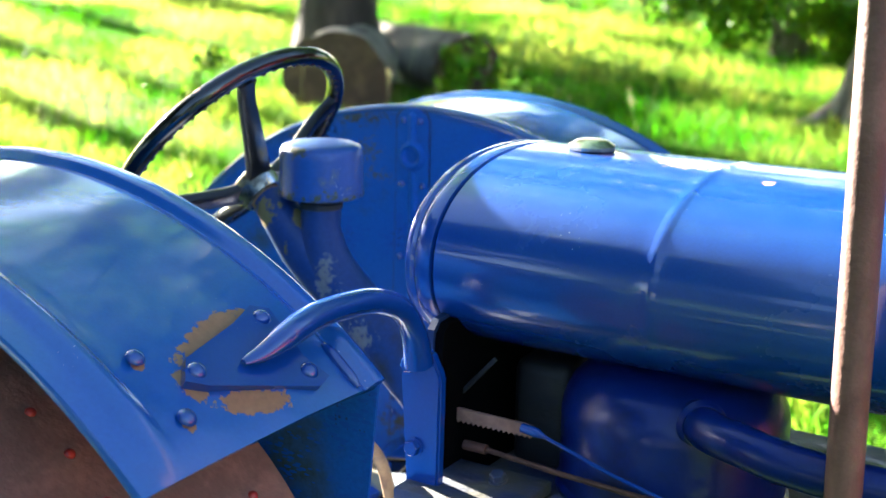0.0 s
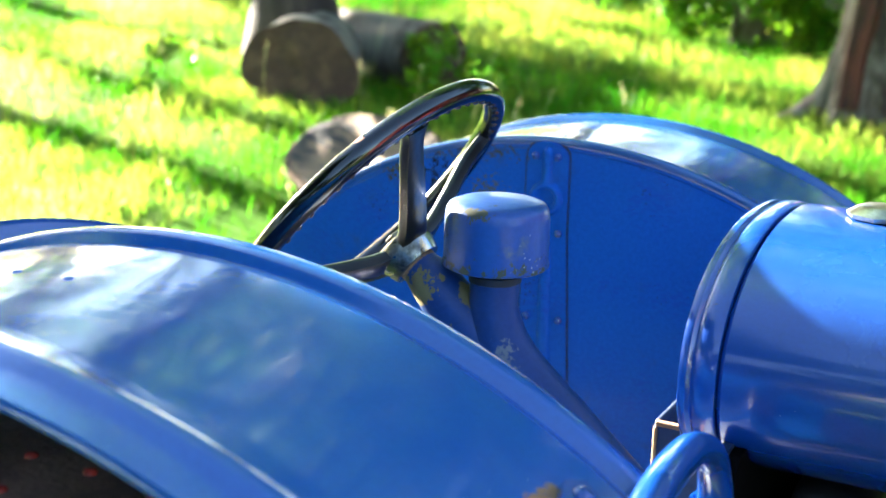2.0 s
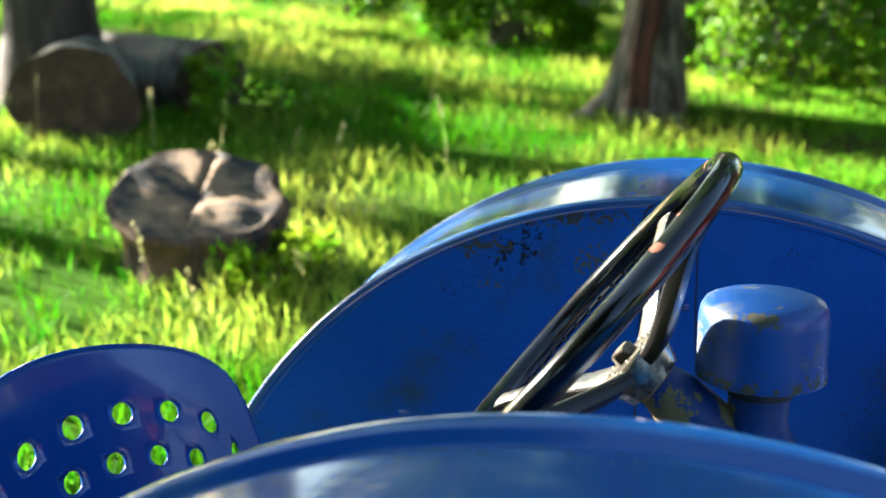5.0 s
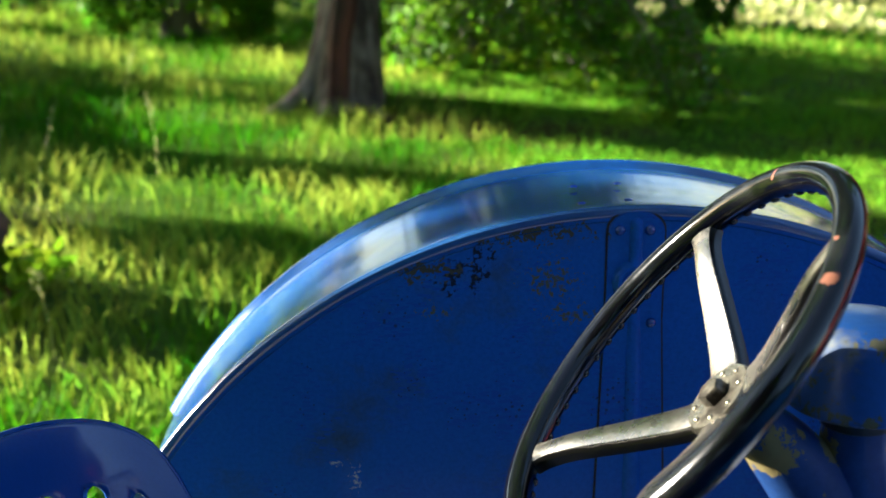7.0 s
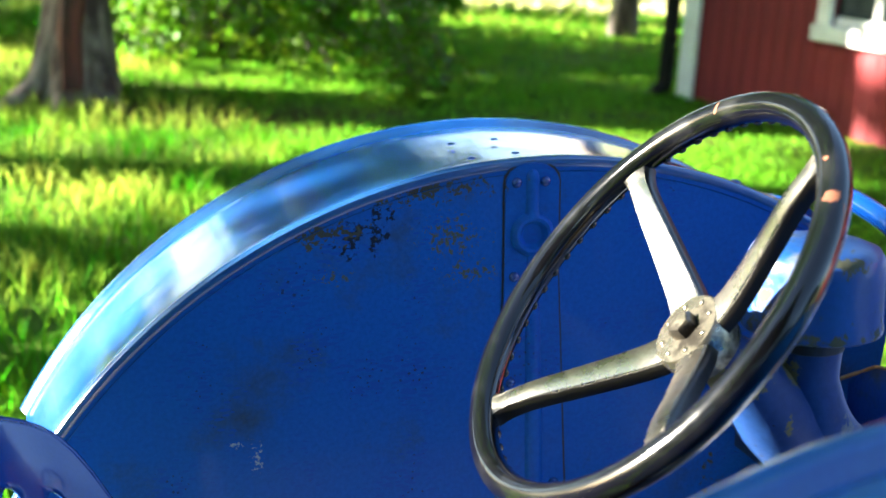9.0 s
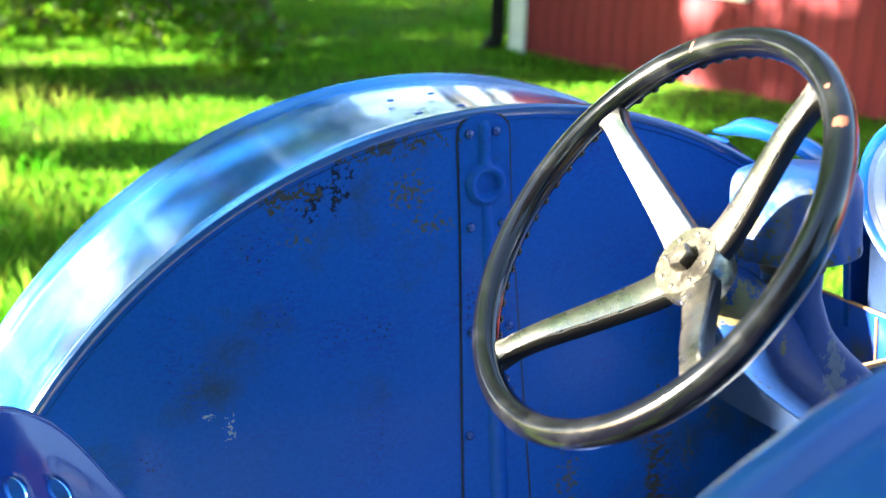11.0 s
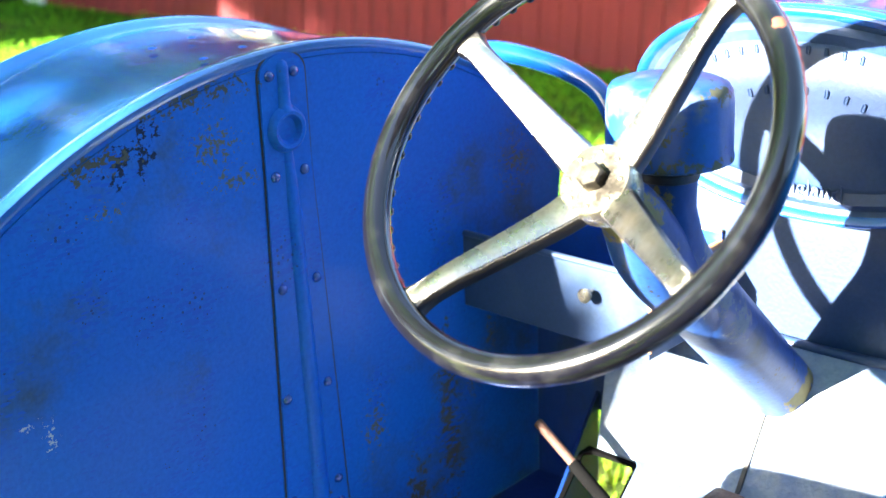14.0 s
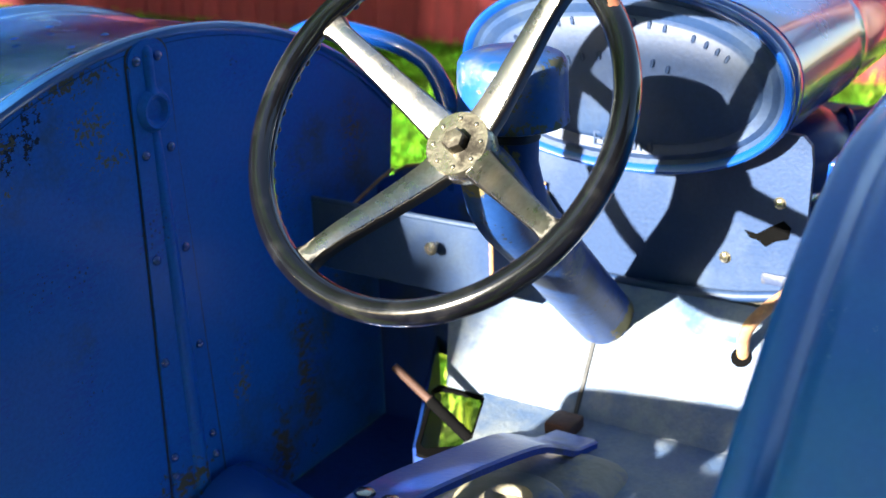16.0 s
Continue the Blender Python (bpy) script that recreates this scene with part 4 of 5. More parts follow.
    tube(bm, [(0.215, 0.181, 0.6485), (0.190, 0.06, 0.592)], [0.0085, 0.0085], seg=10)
    part("sleeve", bm, deep_black, lv)
    # open tray between column and fender
    bm = bmesh.new()
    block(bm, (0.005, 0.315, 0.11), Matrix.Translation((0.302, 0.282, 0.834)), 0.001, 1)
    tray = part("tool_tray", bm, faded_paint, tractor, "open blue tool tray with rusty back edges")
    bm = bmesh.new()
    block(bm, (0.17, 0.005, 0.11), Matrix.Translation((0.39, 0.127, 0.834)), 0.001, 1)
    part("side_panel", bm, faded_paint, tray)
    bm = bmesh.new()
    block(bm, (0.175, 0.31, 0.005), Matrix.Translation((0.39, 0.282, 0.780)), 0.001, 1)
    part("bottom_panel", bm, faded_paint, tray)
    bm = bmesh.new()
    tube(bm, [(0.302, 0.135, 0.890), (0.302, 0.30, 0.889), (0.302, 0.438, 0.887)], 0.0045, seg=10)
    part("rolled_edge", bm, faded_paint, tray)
    bm = bmesh.new()
    slab(bm, [(0.4715, y, z) for y, z in ((0.128, 0.78), (0.128, 0.905), (0.345, 0.905), (0.378, 0.898), (0.402, 0.884), (0.425, 0.868), (0.438, 0.855), (0.438, 0.78))], (0.004, 0, 0))
    part("back_panel", bm, paint_worn, tray, smooth=False)
    bm = bmesh.new()
    tube(bm, [(0.4715, 0.128, 0.906), (0.4715, 0.345, 0.906), (0.4715, 0.378, 0.899), (0.4715, 0.402, 0.885)], 0.0025, seg=8)
    tube(bm, [(0.470, 0.127, 0.891), (0.302, 0.127, 0.891), (0.302, 0.134, 0.890)], 0.0045, seg=10)
    tube(bm, [(0.301, 0.1255, 0.886), (0.301, 0.1255, 0.790)], 0.003, seg=8)
    tube(bm, [(0.470, 0.236, 0.900), (0.470, 0.234, 0.840)], 0.0018, seg=6)
    tube(bm, [(0.330, 0.430, 0.836), (0.395, 0.430, 0.850), (0.470, 0.430, 0.869), (0.508, 0.430, 0.875)], 0.003, seg=8)
    part("rusty_edge", bm, rust_patch, tray, "brown rusted sheet edges")
    bm = bmesh.new()
    lathe(bm, [(0.004, 0), (0.004, 0.012), (0.009, 0.014), (0.010, 0.020), (0.006, 0.024), (0, 0.024)], frame_of((0.2995, 0.214, 0.853), (-1, 0, 0)), 16)
    part("knob", bm, bare_steel, tray)
    # gearbox and the seat's spring bar
    bm = bmesh.new()
    block(bm, (0.62, 0.24, 0.34), Matrix.Translation((-0.08, -0.03, 0.475)), 0.05, 5)
    gb = part("gearbox", bm, worn_casting, tractor, "greasy worn gearbox casting, pale as if in sun")
    bm = bmesh.new()
    lathe(bm, [(0.07, 0), (0.07, 0.012), (0.06, 0.018), (0.03, 0.020), (0.022, 0.008), (0, 0.008)], Matrix.Translation((0.03, -0.05, 0.643)), 28)
    part("gearbox_cover", bm, worn_casting, gb)
    bm = bmesh.new()
    path = smooth_path([(-0.50, -0.01, 0.690), (-0.42, -0.01, 0.724), (-0.34, -0.01, 0.754), (-0.26, -0.012, 0.768), (-0.16, -0.014, 0.760), (-0.06, -0.018, 0.738), (0.04, -0.022, 0.712), (0.105, -0.026, 0.692), (0.150, -0.030, 0.668), (0.190, -0.034, 0.646), (0.235, -0.040, 0.637)], 6)
    rows = []
    for k, p in enumerate(path):
        d = (path[min(k + 1, len(path) - 1)] - path[max(k - 1, 0)]).normalized()
        u = d.cross(Vector((0, 1, 0))).normalized()
        w = 0.033
        rows.append([p + Vector((0, y, 0)) + u * h for y, h in ((-w, -0.005), (-w, 0.003), (-w + 0.003, 0.006), (w - 0.003, 0.006), (w, 0.003), (w, -0.005))])
    vs = grid(bm, rows, close_v=True)
    bm.faces.new(vs[0])
    bm.faces.new(vs[-1][::-1])
    bar = part("seat_spring", bm, paint_worn, tractor, "bent flat blue seat spring bar")
    for y in (-0.018, 0.016):
        b = part("bolt", bolt_mesh(0.012, 0.008, True), bare_steel, bar)
        b.matrix_basis = frame_of((-0.19, y - 0.012, 0.7665), (0.1, 0, 1), (1, 0, 0))


cockpit()


def engine():
    bm = bmesh.new()
    tube(bm, [(1.026, -0.30, 0.5), (1.002, -0.30, 1.9)], 0.0195, seg=28)
    part("exhaust_pipe", bm, pole_rust, tractor, "brown rusted upright exhaust pipe")
    bm = bmesh.new()
    block(bm, (1.0, 0.46, 0.34), Matrix.Translation((1.0, 0, 0.635)), 0.03, 4)
    blk = part("engine_block", bm, casting, tractor, "greasy dark engine casting")
    bm = bmesh.new()
    block(bm, (0.09, 0.36, 0.16), Matrix.Translation((0.57, 0.06, 0.87)), 0.02, 3)
    part("bulkhead", bm, dark_iron, blk)
    bm = bmesh.new()
    block(bm, (0.16, 0.13, 0.018), Matrix.Translation((0.555, -0.27, 0.817)), 0.004)
    part("bracket_ledge", bm, casting, blk)
    bm = bmesh.new()
    block(bm, (0.075, 0.004, 0.006), Matrix.Translation((0.522, -0.205, 0.945)) @ Matrix.Rotation(radians(-48), 4, "Y"), 0.001, 1)
    part("stay", bm, dark_iron, blk)
    # air washer drum with its curved outlet pipe
    bm = bmesh.new()
    lathe(bm, [(0, 0), (0.146, 0.0), (0.150, 0.006), (0.150, 0.012), (0.145, 0.018), (0.145, 0.11), (0.143, 0.125), (0.133, 0.148), (0.115, 0.165), (0.09, 0.173), (0, 0.176)], Matrix.Translation((0.754, -0.10, 0.803)), 56)
    washer_paint = material("dull_dark_blue_paint", (0.0012, 0.012, 0.105), 0.30, other=(0.004, 0.009, 0.035), scale=9, mix=(0.48, 0.68), coat=0.1, bump=0.10, bump_scale=120, other_rough=0.5, fine=0.2, spec=0.22)
    w = part("air_washer", bm, washer_paint, tractor, "rounded blue air washer drum")
    bm = bmesh.new()
    pth = smooth_path([(0.815, -0.195, 0.945), (0.850, -0.235, 0.947), (0.895, -0.258, 0.948), (0.945, -0.268, 0.943), (1.02, -0.264, 0.936), (1.16, -0.24, 0.928)], 6)
    tube(bm, pth, 0.0245, seg=20)
    part("outlet_pipe", bm, washer_paint, w)
    bm = bmesh.new()
    d = (pth[4] - pth[2]).normalized()
    tube(bm, [pth[2], pth[2] + d * 0.006, pth[2] + d * 0.012], [0.028, 0.031, 0.026], seg=24)
    part("collar", bm, washer_paint, w)
    # toothed quadrant, wire and rods
    bm = bmesh.new()
    top = [(0.49, 0.9015), (0.60, 0.9005), (0.620, 0.897)]
    teeth = []
    for k in range(16):
        x = 0.612 - k * 0.0075
        teeth += [(x, 0.886), (x - 0.004, 0.882)]
    slab(bm, [(x, -0.222, z) for x, z in top + [(0.620, 0.890)] + teeth + [(0.49, 0.882)]], (0, 0.005, 0))
    qd = part("toothed_quadrant", bm, rust, tractor, "rusty toothed control quadrant", smooth=False)
    bm = bmesh.new()
    tube(bm, [(0.600, -0.227, 0.897), (0.622, -0.230, 0.896), (0.634, -0.233, 0.8945)], [0.0065, 0.007, 0.003], seg=10)
    tube(bm, [(0.630, -0.232, 0.895), (0.74, -0.258, 0.876), (0.83, -0.264, 0.8585), (0.97, -0.270, 0.831)], 0.0026, seg=8)
    part("wire", bm, paint, qd, "thin blue control wire")
    bm = bmesh.new()
    tube(bm, [(0.515, -0.225, 0.855), (0.548, -0.225, 0.855)], [0.0068, 0.0068], seg=12)
    tube(bm, [(0.548, -0.225, 0.855), (0.66, -0.245, 0.856), (0.78, -0.258, 0.857), (0.95, -0.262, 0.858)], 0.0036, seg=8)
    part("throttle_rod", bm, dark_rust, tractor, "thin rusty rod")
    for x, y, z in ((0.58, -0.25, 0.829), (0.66, -0.24, 0.81)):
        b = part("bolt", bolt_mesh(0.010, 0.012, True), casting, blk)
        b.matrix_basis = frame_of((x, y, z), (0, -0.3, 1))


engine()


def seat():
    """A pressed pan seat whose raised back is pierced by round holes."""
    nf, nt = 26, 48

    def surf(f, a):
        c = math.cos(a)
        reach = 0.132 if c < 0 else 0.114 + 0.10 * c ** 3
        edge = Vector((-0.584 + reach * c, -0.038 + 0.291 * math.sin(a), 0.914 - 0.17 * c - 0.048 * math.cos(2 * a) - 0.016 * math.cos(3 * a) + 0.012 * max(0.0, c) ** 3))
        low = Vector((-0.515, -0.038, 0.676))
        r = f ** 0.80
        out = 1.0 if f < 0.93 else 1.0 + 0.035 * (f - 0.93) / 0.07
        return Vector((low.x + (edge.x - low.x) * r * out, low.y + (edge.y - low.y) * r * out, low.z + (edge.z - low.z) * f ** 1.5))

    bm = bmesh.new()
    fs = [(k + 1) / nf for k in range(nf)]
    rows = [[surf(f, 2 * math.pi * j / nt) for j in range(nt)] for f in fs]
    vs = grid(bm, rows, close_v=True)
    bm.faces.new(vs[0][::-1])
    kill = []
    for i, shift in ((21, 0), (18, 2)):
        for j in range(7 + (1 if shift else 0), 43, 3):
            centre = vs[i][j]
            kill.append(centre)
            for di in (-1, 0, 1):
                for dj in (-1, 0, 1):
                    if di or dj:
                        q = vs[i + di][(j + dj) % nt]
                        k = 0.54 if di and dj else (0.8 if di else 0.72)
                        q.co = centre.co + (q.co - centre.co) * k
    bmesh.ops.delete(bm, geom=kill, context="VERTS")
    ob = part("seat", bm, paint, tractor, "blue pressed steel pan seat with round holes")
    sub = ob.modifiers.new("smooth", "SUBSURF")
    sub.levels = sub.render_levels = 2
    sol = ob.modifiers.new("thickness", "SOLIDIFY")
    sol.thickness = 0.004
    bm = bmesh.new()
    rimp = [surf(1.0, 2 * math.pi * j / nt) for j in range(nt + 1)]
    tube(bm, rimp, 0.0045, seg=8, caps=False)
    part("rolled_edge", bm, paint, ob)


seat()


# ---------------------------------------------------------------- trees, stump, house
def trunk(bm, base, top, r0, r1, flare=1.6, seg=18, seed=0):
    n = 14
    path = [Vector(base).lerp(Vector(top), k / n) for k in range(n + 1)]
    rows = []
    for k, p in enumerate(path):
        f = k / n
        r = r0 + (r1 - r0) * f
        r *= 1 + (flare - 1) * math.exp(-f * 14)
        rows.append([p + Vector((math.cos(a), math.sin(a), 0)) * r * (1 + 0.14 * noise.noise(Vector((math.cos(a) * 1.6, math.sin(a) * 1.6, p.z * 0.6 + seed)))) for a in [2 * math.pi * j / seg for j in range(seg)]])
    vs = grid(bm, rows, close_v=True)
    bm.faces.new(vs[-1])
    return bm


def leaves(name, blobs, count, size, parent, seed):
    """A crown of many small leaves spread through uneven clumps."""
    rng = np.random.default_rng(seed)
    b = np.array(blobs)
    pick = rng.integers(0, len(b), count)
    d = rng.normal(0, 1, (count, 3))
    d /= np.linalg.norm(d, axis=1)[:, None]
    p = b[pick, :3] + d * (b[pick, 3:6] * rng.uniform(0.25, 1, (count, 1)) ** 0.6)
    u = rng.normal(0, 1, (count, 3))
    u /= np.linalg.norm(u, axis=1)[:, None]
    w = np.cross(u, rng.normal(0, 1, (count, 3)))
    w /= np.linalg.norm(w, axis=1)[:, None]
    s = size * rng.uniform(0.6, 1.3, (count, 1))
    v = np.stack([p - u * s, p + w * s * 0.5, p + u * s, p - w * s * 0.5], axis=1).reshape(-1, 3)
    i = np.arange(count) * 4
    me = bpy.data.meshes.new(name)
    me.from_pydata(v.tolist(), [], [tuple(f) for f in np.c_[i, i + 1, i + 2, i + 3].tolist()])
    me.materials.append(leaf)
    o = new(name, me)
    o.parent = parent
    return o


def tree(x, y, r, height, seed, crown_z, spread, count, label, size=0.09, lean=(0, 0)):
    z = ground_height(x, y)
    bm = bmesh.new()
    trunk(bm, (x, y, z - 0.1), (x + lean[0], y + lean[1], z + height), r, r * 0.45, seed=seed)
    rng = random.Random(seed)
    blobs = []
    for k in range(12):
        a = rng.uniform(0, 6.28)
        d = spread * rng.uniform(0.2, 0.9)
        c = Vector((x + lean[0] + math.cos(a) * d, y + lean[1] + math.sin(a) * d, z + rng.uniform(crown_z, height + 1.0)))
        tube(bm, smooth_path([(x + lean[0] * 0.6, y + lean[1] * 0.6, z + crown_z * 0.8), Vector((x, y, z + crown_z)).lerp(c, 0.5), c], 4), [0.3 * r * (1 - i / 10) for i in range(9)], seg=7)
        s = spread * rng.uniform(0.28, 0.5)
        blobs.append((c.x, c.y, c.z, s, s, s * 0.6))
    ob = thing("tree", (x, y, z), label, "tree")
    stem = part("trunk", bm, bark, ob)
    leaves("crown", blobs, count, size, ob, seed)
    settle(ob)
    return stem


main_tree = tree(-0.54, 6.68, 0.17, 8.5, 3, 4.4, 5.2, 9500, "grey barked tree with a split reddish scar rising from grass", size=0.15, lean=(0.12, 0.2))


def tree_scar(parent):
    """A long split in the bark with reddish bare wood."""
    bm = bmesh.new()
    z0 = ground_height(-0.54, 6.68)
    rows = []
    for k in range(13):
        z = z0 + 0.10 + k * 0.16
        w = 0.050 + 0.018 * noise.noise(Vector((k * 0.7, 3, 1))) + 0.014 * (k < 9)
        off = 0.03 * noise.noise(Vector((k * 0.4, 8, 2)))
        rr = 0.17 * (1 + 0.6 * math.exp(-(z - z0 + 0.1) * 1.75)) + 0.034
        row = []
        for t, d in ((-1.2, -0.08), (-0.7, 0.004), (0, -0.012), (0.7, 0.004), (1.2, -0.08)):
            x = -0.57 + off + t * w + 0.02 * k / 6
            row.append((x, 6.68 + 0.03 * k / 6 - rr - d - 0.022, z))
        rows.append(row)
    grid(bm, rows)
    part("bark_scar", bm, bark_split, parent, "reddish bare wood in split bark")
    for a, ln in ((3.6, 0.42), (4.4, 0.30), (5.4, 0.34), (2.6, 0.36)):
        bm = bmesh.new()
        d = Vector((math.cos(a), math.sin(a), 0))
        c = Vector((-0.54, 6.68, z0))
        tube(bm, smooth_path([c + d * 0.10 + Vector((0, 0, 0.42)), c + d * 0.20 + Vector((0, 0, 0.16)), c + d * (ln * 0.8) + Vector((0, 0, 0.04)), c + d * (ln + 0.12) + Vector((0, 0, -0.06))], 5), [0.10, 0.10, 0.10, 0.095, 0.09, 0.085, 0.08, 0.075, 0.07, 0.065, 0.06, 0.055, 0.05, 0.045, 0.04, 0.03], seg=10)
        part("root", bm, tree_bark, parent)


main_tree.data.materials[0] = tree_bark
tree_scar(main_tree)
# A branch added above the view to dapple the house wall.
bm = bmesh.new()
tube(bm, smooth_path([(-0.5, 6.6, 2.3), (-0.1, 6.1, 2.6), (0.4, 5.5, 2.3)], 5), [0.045 - 0.0035 * i for i in range(11)], seg=8)
part("branch", bm, bark, main_tree)
leaves("branch_leaves", [(-0.3, 5.9, 2.3, 0.7, 0.5, 0.45), (0.4, 6.4, 2.5, 0.8, 0.5, 0.5), (0.3, 5.3, 2.15, 0.6, 0.45, 0.4), (0.2, 4.8, 2.2, 0.5, 0.4, 0.4), (0.5, 6.2, 1.8, 0.7, 0.5, 0.35), (0.6, 5.6, 1.8, 0.6, 0.5, 0.35), (0.6, 4.3, 2.0, 0.6, 0.5, 0.4)], 260, 0.08, main_tree, 9)


def bough(tip, start, seed):
    """A long bough that arches out and hangs to the grass, with leaves along its twigs."""
    rng = random.Random(seed)
    a, b = Vector(start), Vector(tip)
    mid = a.lerp(b, 0.5) + Vector((rng.uniform(-0.2, 0.2), rng.uniform(-0.2, 0.2), 0.45))
    path = smooth_path([a, mid, a.lerp(b, 0.85) + Vector((0, 0, 0.25)), b], 7)
    bm = bmesh.new()
    tube(bm, path, [0.022 - 0.018 * k / (len(path) - 1) for k in range(len(path))], seg=6)
    blobs = []
    for k in range(5, len(path)):
        for j in range(3):
            end = path[k] + Vector((rng.uniform(-0.28, 0.28), rng.uniform(-0.25, 0.25), rng.uniform(-0.32, 0.02)))
            end.z = max(end.z, ground_height(end.x, end.y) + 0.06)
            tube(bm, [path[k], path[k].lerp(end, 0.5) + Vector((0, 0, 0.03)), end], [0.004, 0.003, 0.0015], seg=4, caps=False)
            for q in (0.35, 0.7, 1.0):
                c = path[k].lerp(end, q)
                blobs.append((c.x, c.y, c.z, 0.085, 0.085, 0.05))
    part("bough", bm, bark, main_tree)
    leaves("bough_leaves", blobs, 520, 0.038, main_tree, seed)


for k in range(16):
    rng_ = random.Random(300 + k)
    tx = -0.15 + 2.1 * (k + rng_.uniform(0, 0.8)) / 16
    ty = 7.9 - 0.55 * (k % 3) + rng_.uniform(-0.2, 0.2) - 0.25 * tx * (k % 2)
    bough((tx, ty, 0.22 + rng_.uniform(0, 0.5)), (-0.5 + 0.1 * (k % 4), 6.75 + 0.05 * (k % 3), 1.7 + 0.15 * (k % 5)), 310 + k)
tree(4.05, 9.5, 0.10, 6.5, 5, 3.3, 3.0, 9000, "slim grey tree at the edge of a sunlit field", lean=(0.35, 0))
# Trees added up-sun, crowns out of view, to shade parts of the lawn.
for k, (x, y, h, low, spread, count) in enumerate(((-9.5, 6.1, 2.6, 2.35, 0.45, 200), (-10.5, 9.35, 2.5, 2.1, 0.55, 1000), (-9.0, 12.7, 4.2, 2.2, 1.6, 3200))):
    ob_ = tree(x, y, 0.2, h, 20 + k, low, spread, count, "leafy tree added out of view to dapple the lawn with shade", size=0.12)
    if k == 1:
        # an added bough, a thin slab of leaves that shades the grass
        bm = bmesh.new()
        tube(bm, smooth_path([(x, y, 2.0), (x + 0.6, y - 1.0, 2.3), (x + 1.0, y - 2.9, 2.25)], 5), [0.05 - 0.004 * i for i in range(11)], seg=8)
        part("branch", bm, bark, ob_)
        leaves("branch_leaves", [(-9.55 + 0.1 * (j % 3), 6.4 + 0.3 * j, 2.2 + 0.05 * (j % 2), 0.4, 0.3, 0.13) for j in range(10)], 1100, 0.07, ob_, 26)


for k, (x, y, h, sp) in enumerate(((-4.8, 13.0, 9.5, 3.2), (-2.2, 16.0, 10.0, 3.4))):
    tree(x, y, 0.22, h, 30 + k, 4.0, sp, 12000, "tall leafy tree behind the lawn", size=0.17)
for k, (x, y, h, sp) in enumerate(((0.2, 13.5, 8.5, 2.0), (-1.9, 12.6, 7.5, 1.9))):
    tree(x, y, 0.16, h, 50 + k, 2.2, sp, 9000, "leafy tree closing the lawn behind the shrubs", size=0.15)
tree(1.6, 11.8, 0.14, 7.5, 54, 2.2, 2.2, 9000, "leafy tree closing the lawn behind the shrubs", size=0.13)
# One more small tree added as a lawn shade caster.
tree(-11.0, 9.8, 0.12, 2.4, 58, 1.3, 1.3, 250, "small leafy tree added for shade on the lawn", size=0.10)
# Added crowns, out of view, set on the sun's line to the wall.
for k, (x, y) in enumerate(((-10.6, 9.9), (-10.9, 7.9))):
    tree(x, y, 0.16, 6.0, 61 + k, 4.2, 2.0, 6500, "tall leafy tree added to shade the house wall", size=0.11)
tree(-10.9, 5.5, 0.15, 6.8, 63, 5.8, 1.6, 4500, "tall leafy tree added to shade the house wall", size=0.11)
tree(-8.6, 10.6, 0.15, 8.6, 64, 5.6, 2.4, 4500, "tall leafy tree at the edge of the garden", size=0.14)
tree(6.4, 15.0, 0.16, 9.5, 57, 4.6, 2.8, 5000, "tall leafy tree beyond the sunlit lawn", size=0.13)
# Tree and extra leaves added out of view to dapple the left fender.
shade_tree = tree(-8.2, 1.68, 0.21, 8.5, 38, 5.6, 2.2, 3500, "straight trunked tree added out of view to shade the tractor", size=0.12)
bm = bmesh.new()
tube(bm, smooth_path([(-8.2, 1.7, 3.4), (-8.1, 2.2, 3.65), (-7.8, 2.9, 3.4)], 5), [0.05 - 0.004 * i for i in range(11)], seg=8)
part("branch", bm, bark, shade_tree)
leaves("leaves", [(-7.85, 2.60, 3.20, 0.35, 0.12, 0.12), (-7.8, 2.78, 3.34, 0.35, 0.16, 0.10), (-7.75, 2.93, 3.18, 0.35, 0.10, 0.12), (-7.8, 2.68, 3.46, 0.3, 0.14, 0.06)], 190, 0.07, shade_tree, 39)


# Trees added behind the camera: they darken reflections and dim the sky's fill.
for k, (x, y, h, sp) in enumerate(((-3.2, -4.6, 4.6, 3.2), (-7.5, -8.5, 6.5, 3.0), (-1.5, -11.0, 4.0, 3.6), (4.5, -11.0, 4.2, 3.6), (9.5, -7.5, 5.0, 3.4), (-12.5, -3.5, 11, 3.6))):
    tree(x, y, 0.28, h, 80 + k, (3.4, 3.4, 1.4, 1.5, 2.0, 4.2)[k], sp, 12000 if k == 0 else 6000, "tall spreading tree added out of view to shape reflections and shade", size=0.22)


def bush(x, y, w, d, h, seed, count, size=0.045):
    """A shrub of several stems with leaves hanging to the grass."""
    z = ground_height(x, y)
    rng = random.Random(seed)
    bm = bmesh.new()
    blobs = []
    for k in range(18):
        c = Vector((x + rng.uniform(-w, w), y + rng.uniform(-d, d), z + h * rng.uniform(0.14, 0.95)))
        tube(bm, smooth_path([(x + rng.uniform(-0.2, 0.2), y, z - 0.05), (x + (c.x - x) * 0.4, y + (c.y - y) * 0.4, z + h * 0.35), c], 4), [0.022 - 0.002 * i for i in range(9)], seg=6)
        q = rng.uniform(0.16, 0.36)
        blobs.append((c.x, c.y, c.z, w * q, d * q, h * q * 0.6))
    ob = thing("bush", (x, y, z), "dense green shrub with branches hanging to the grass", "bush")
    part("stem", bm, bark, ob)
    leaves("leaves", blobs, count, size, ob, seed)
    settle(ob)


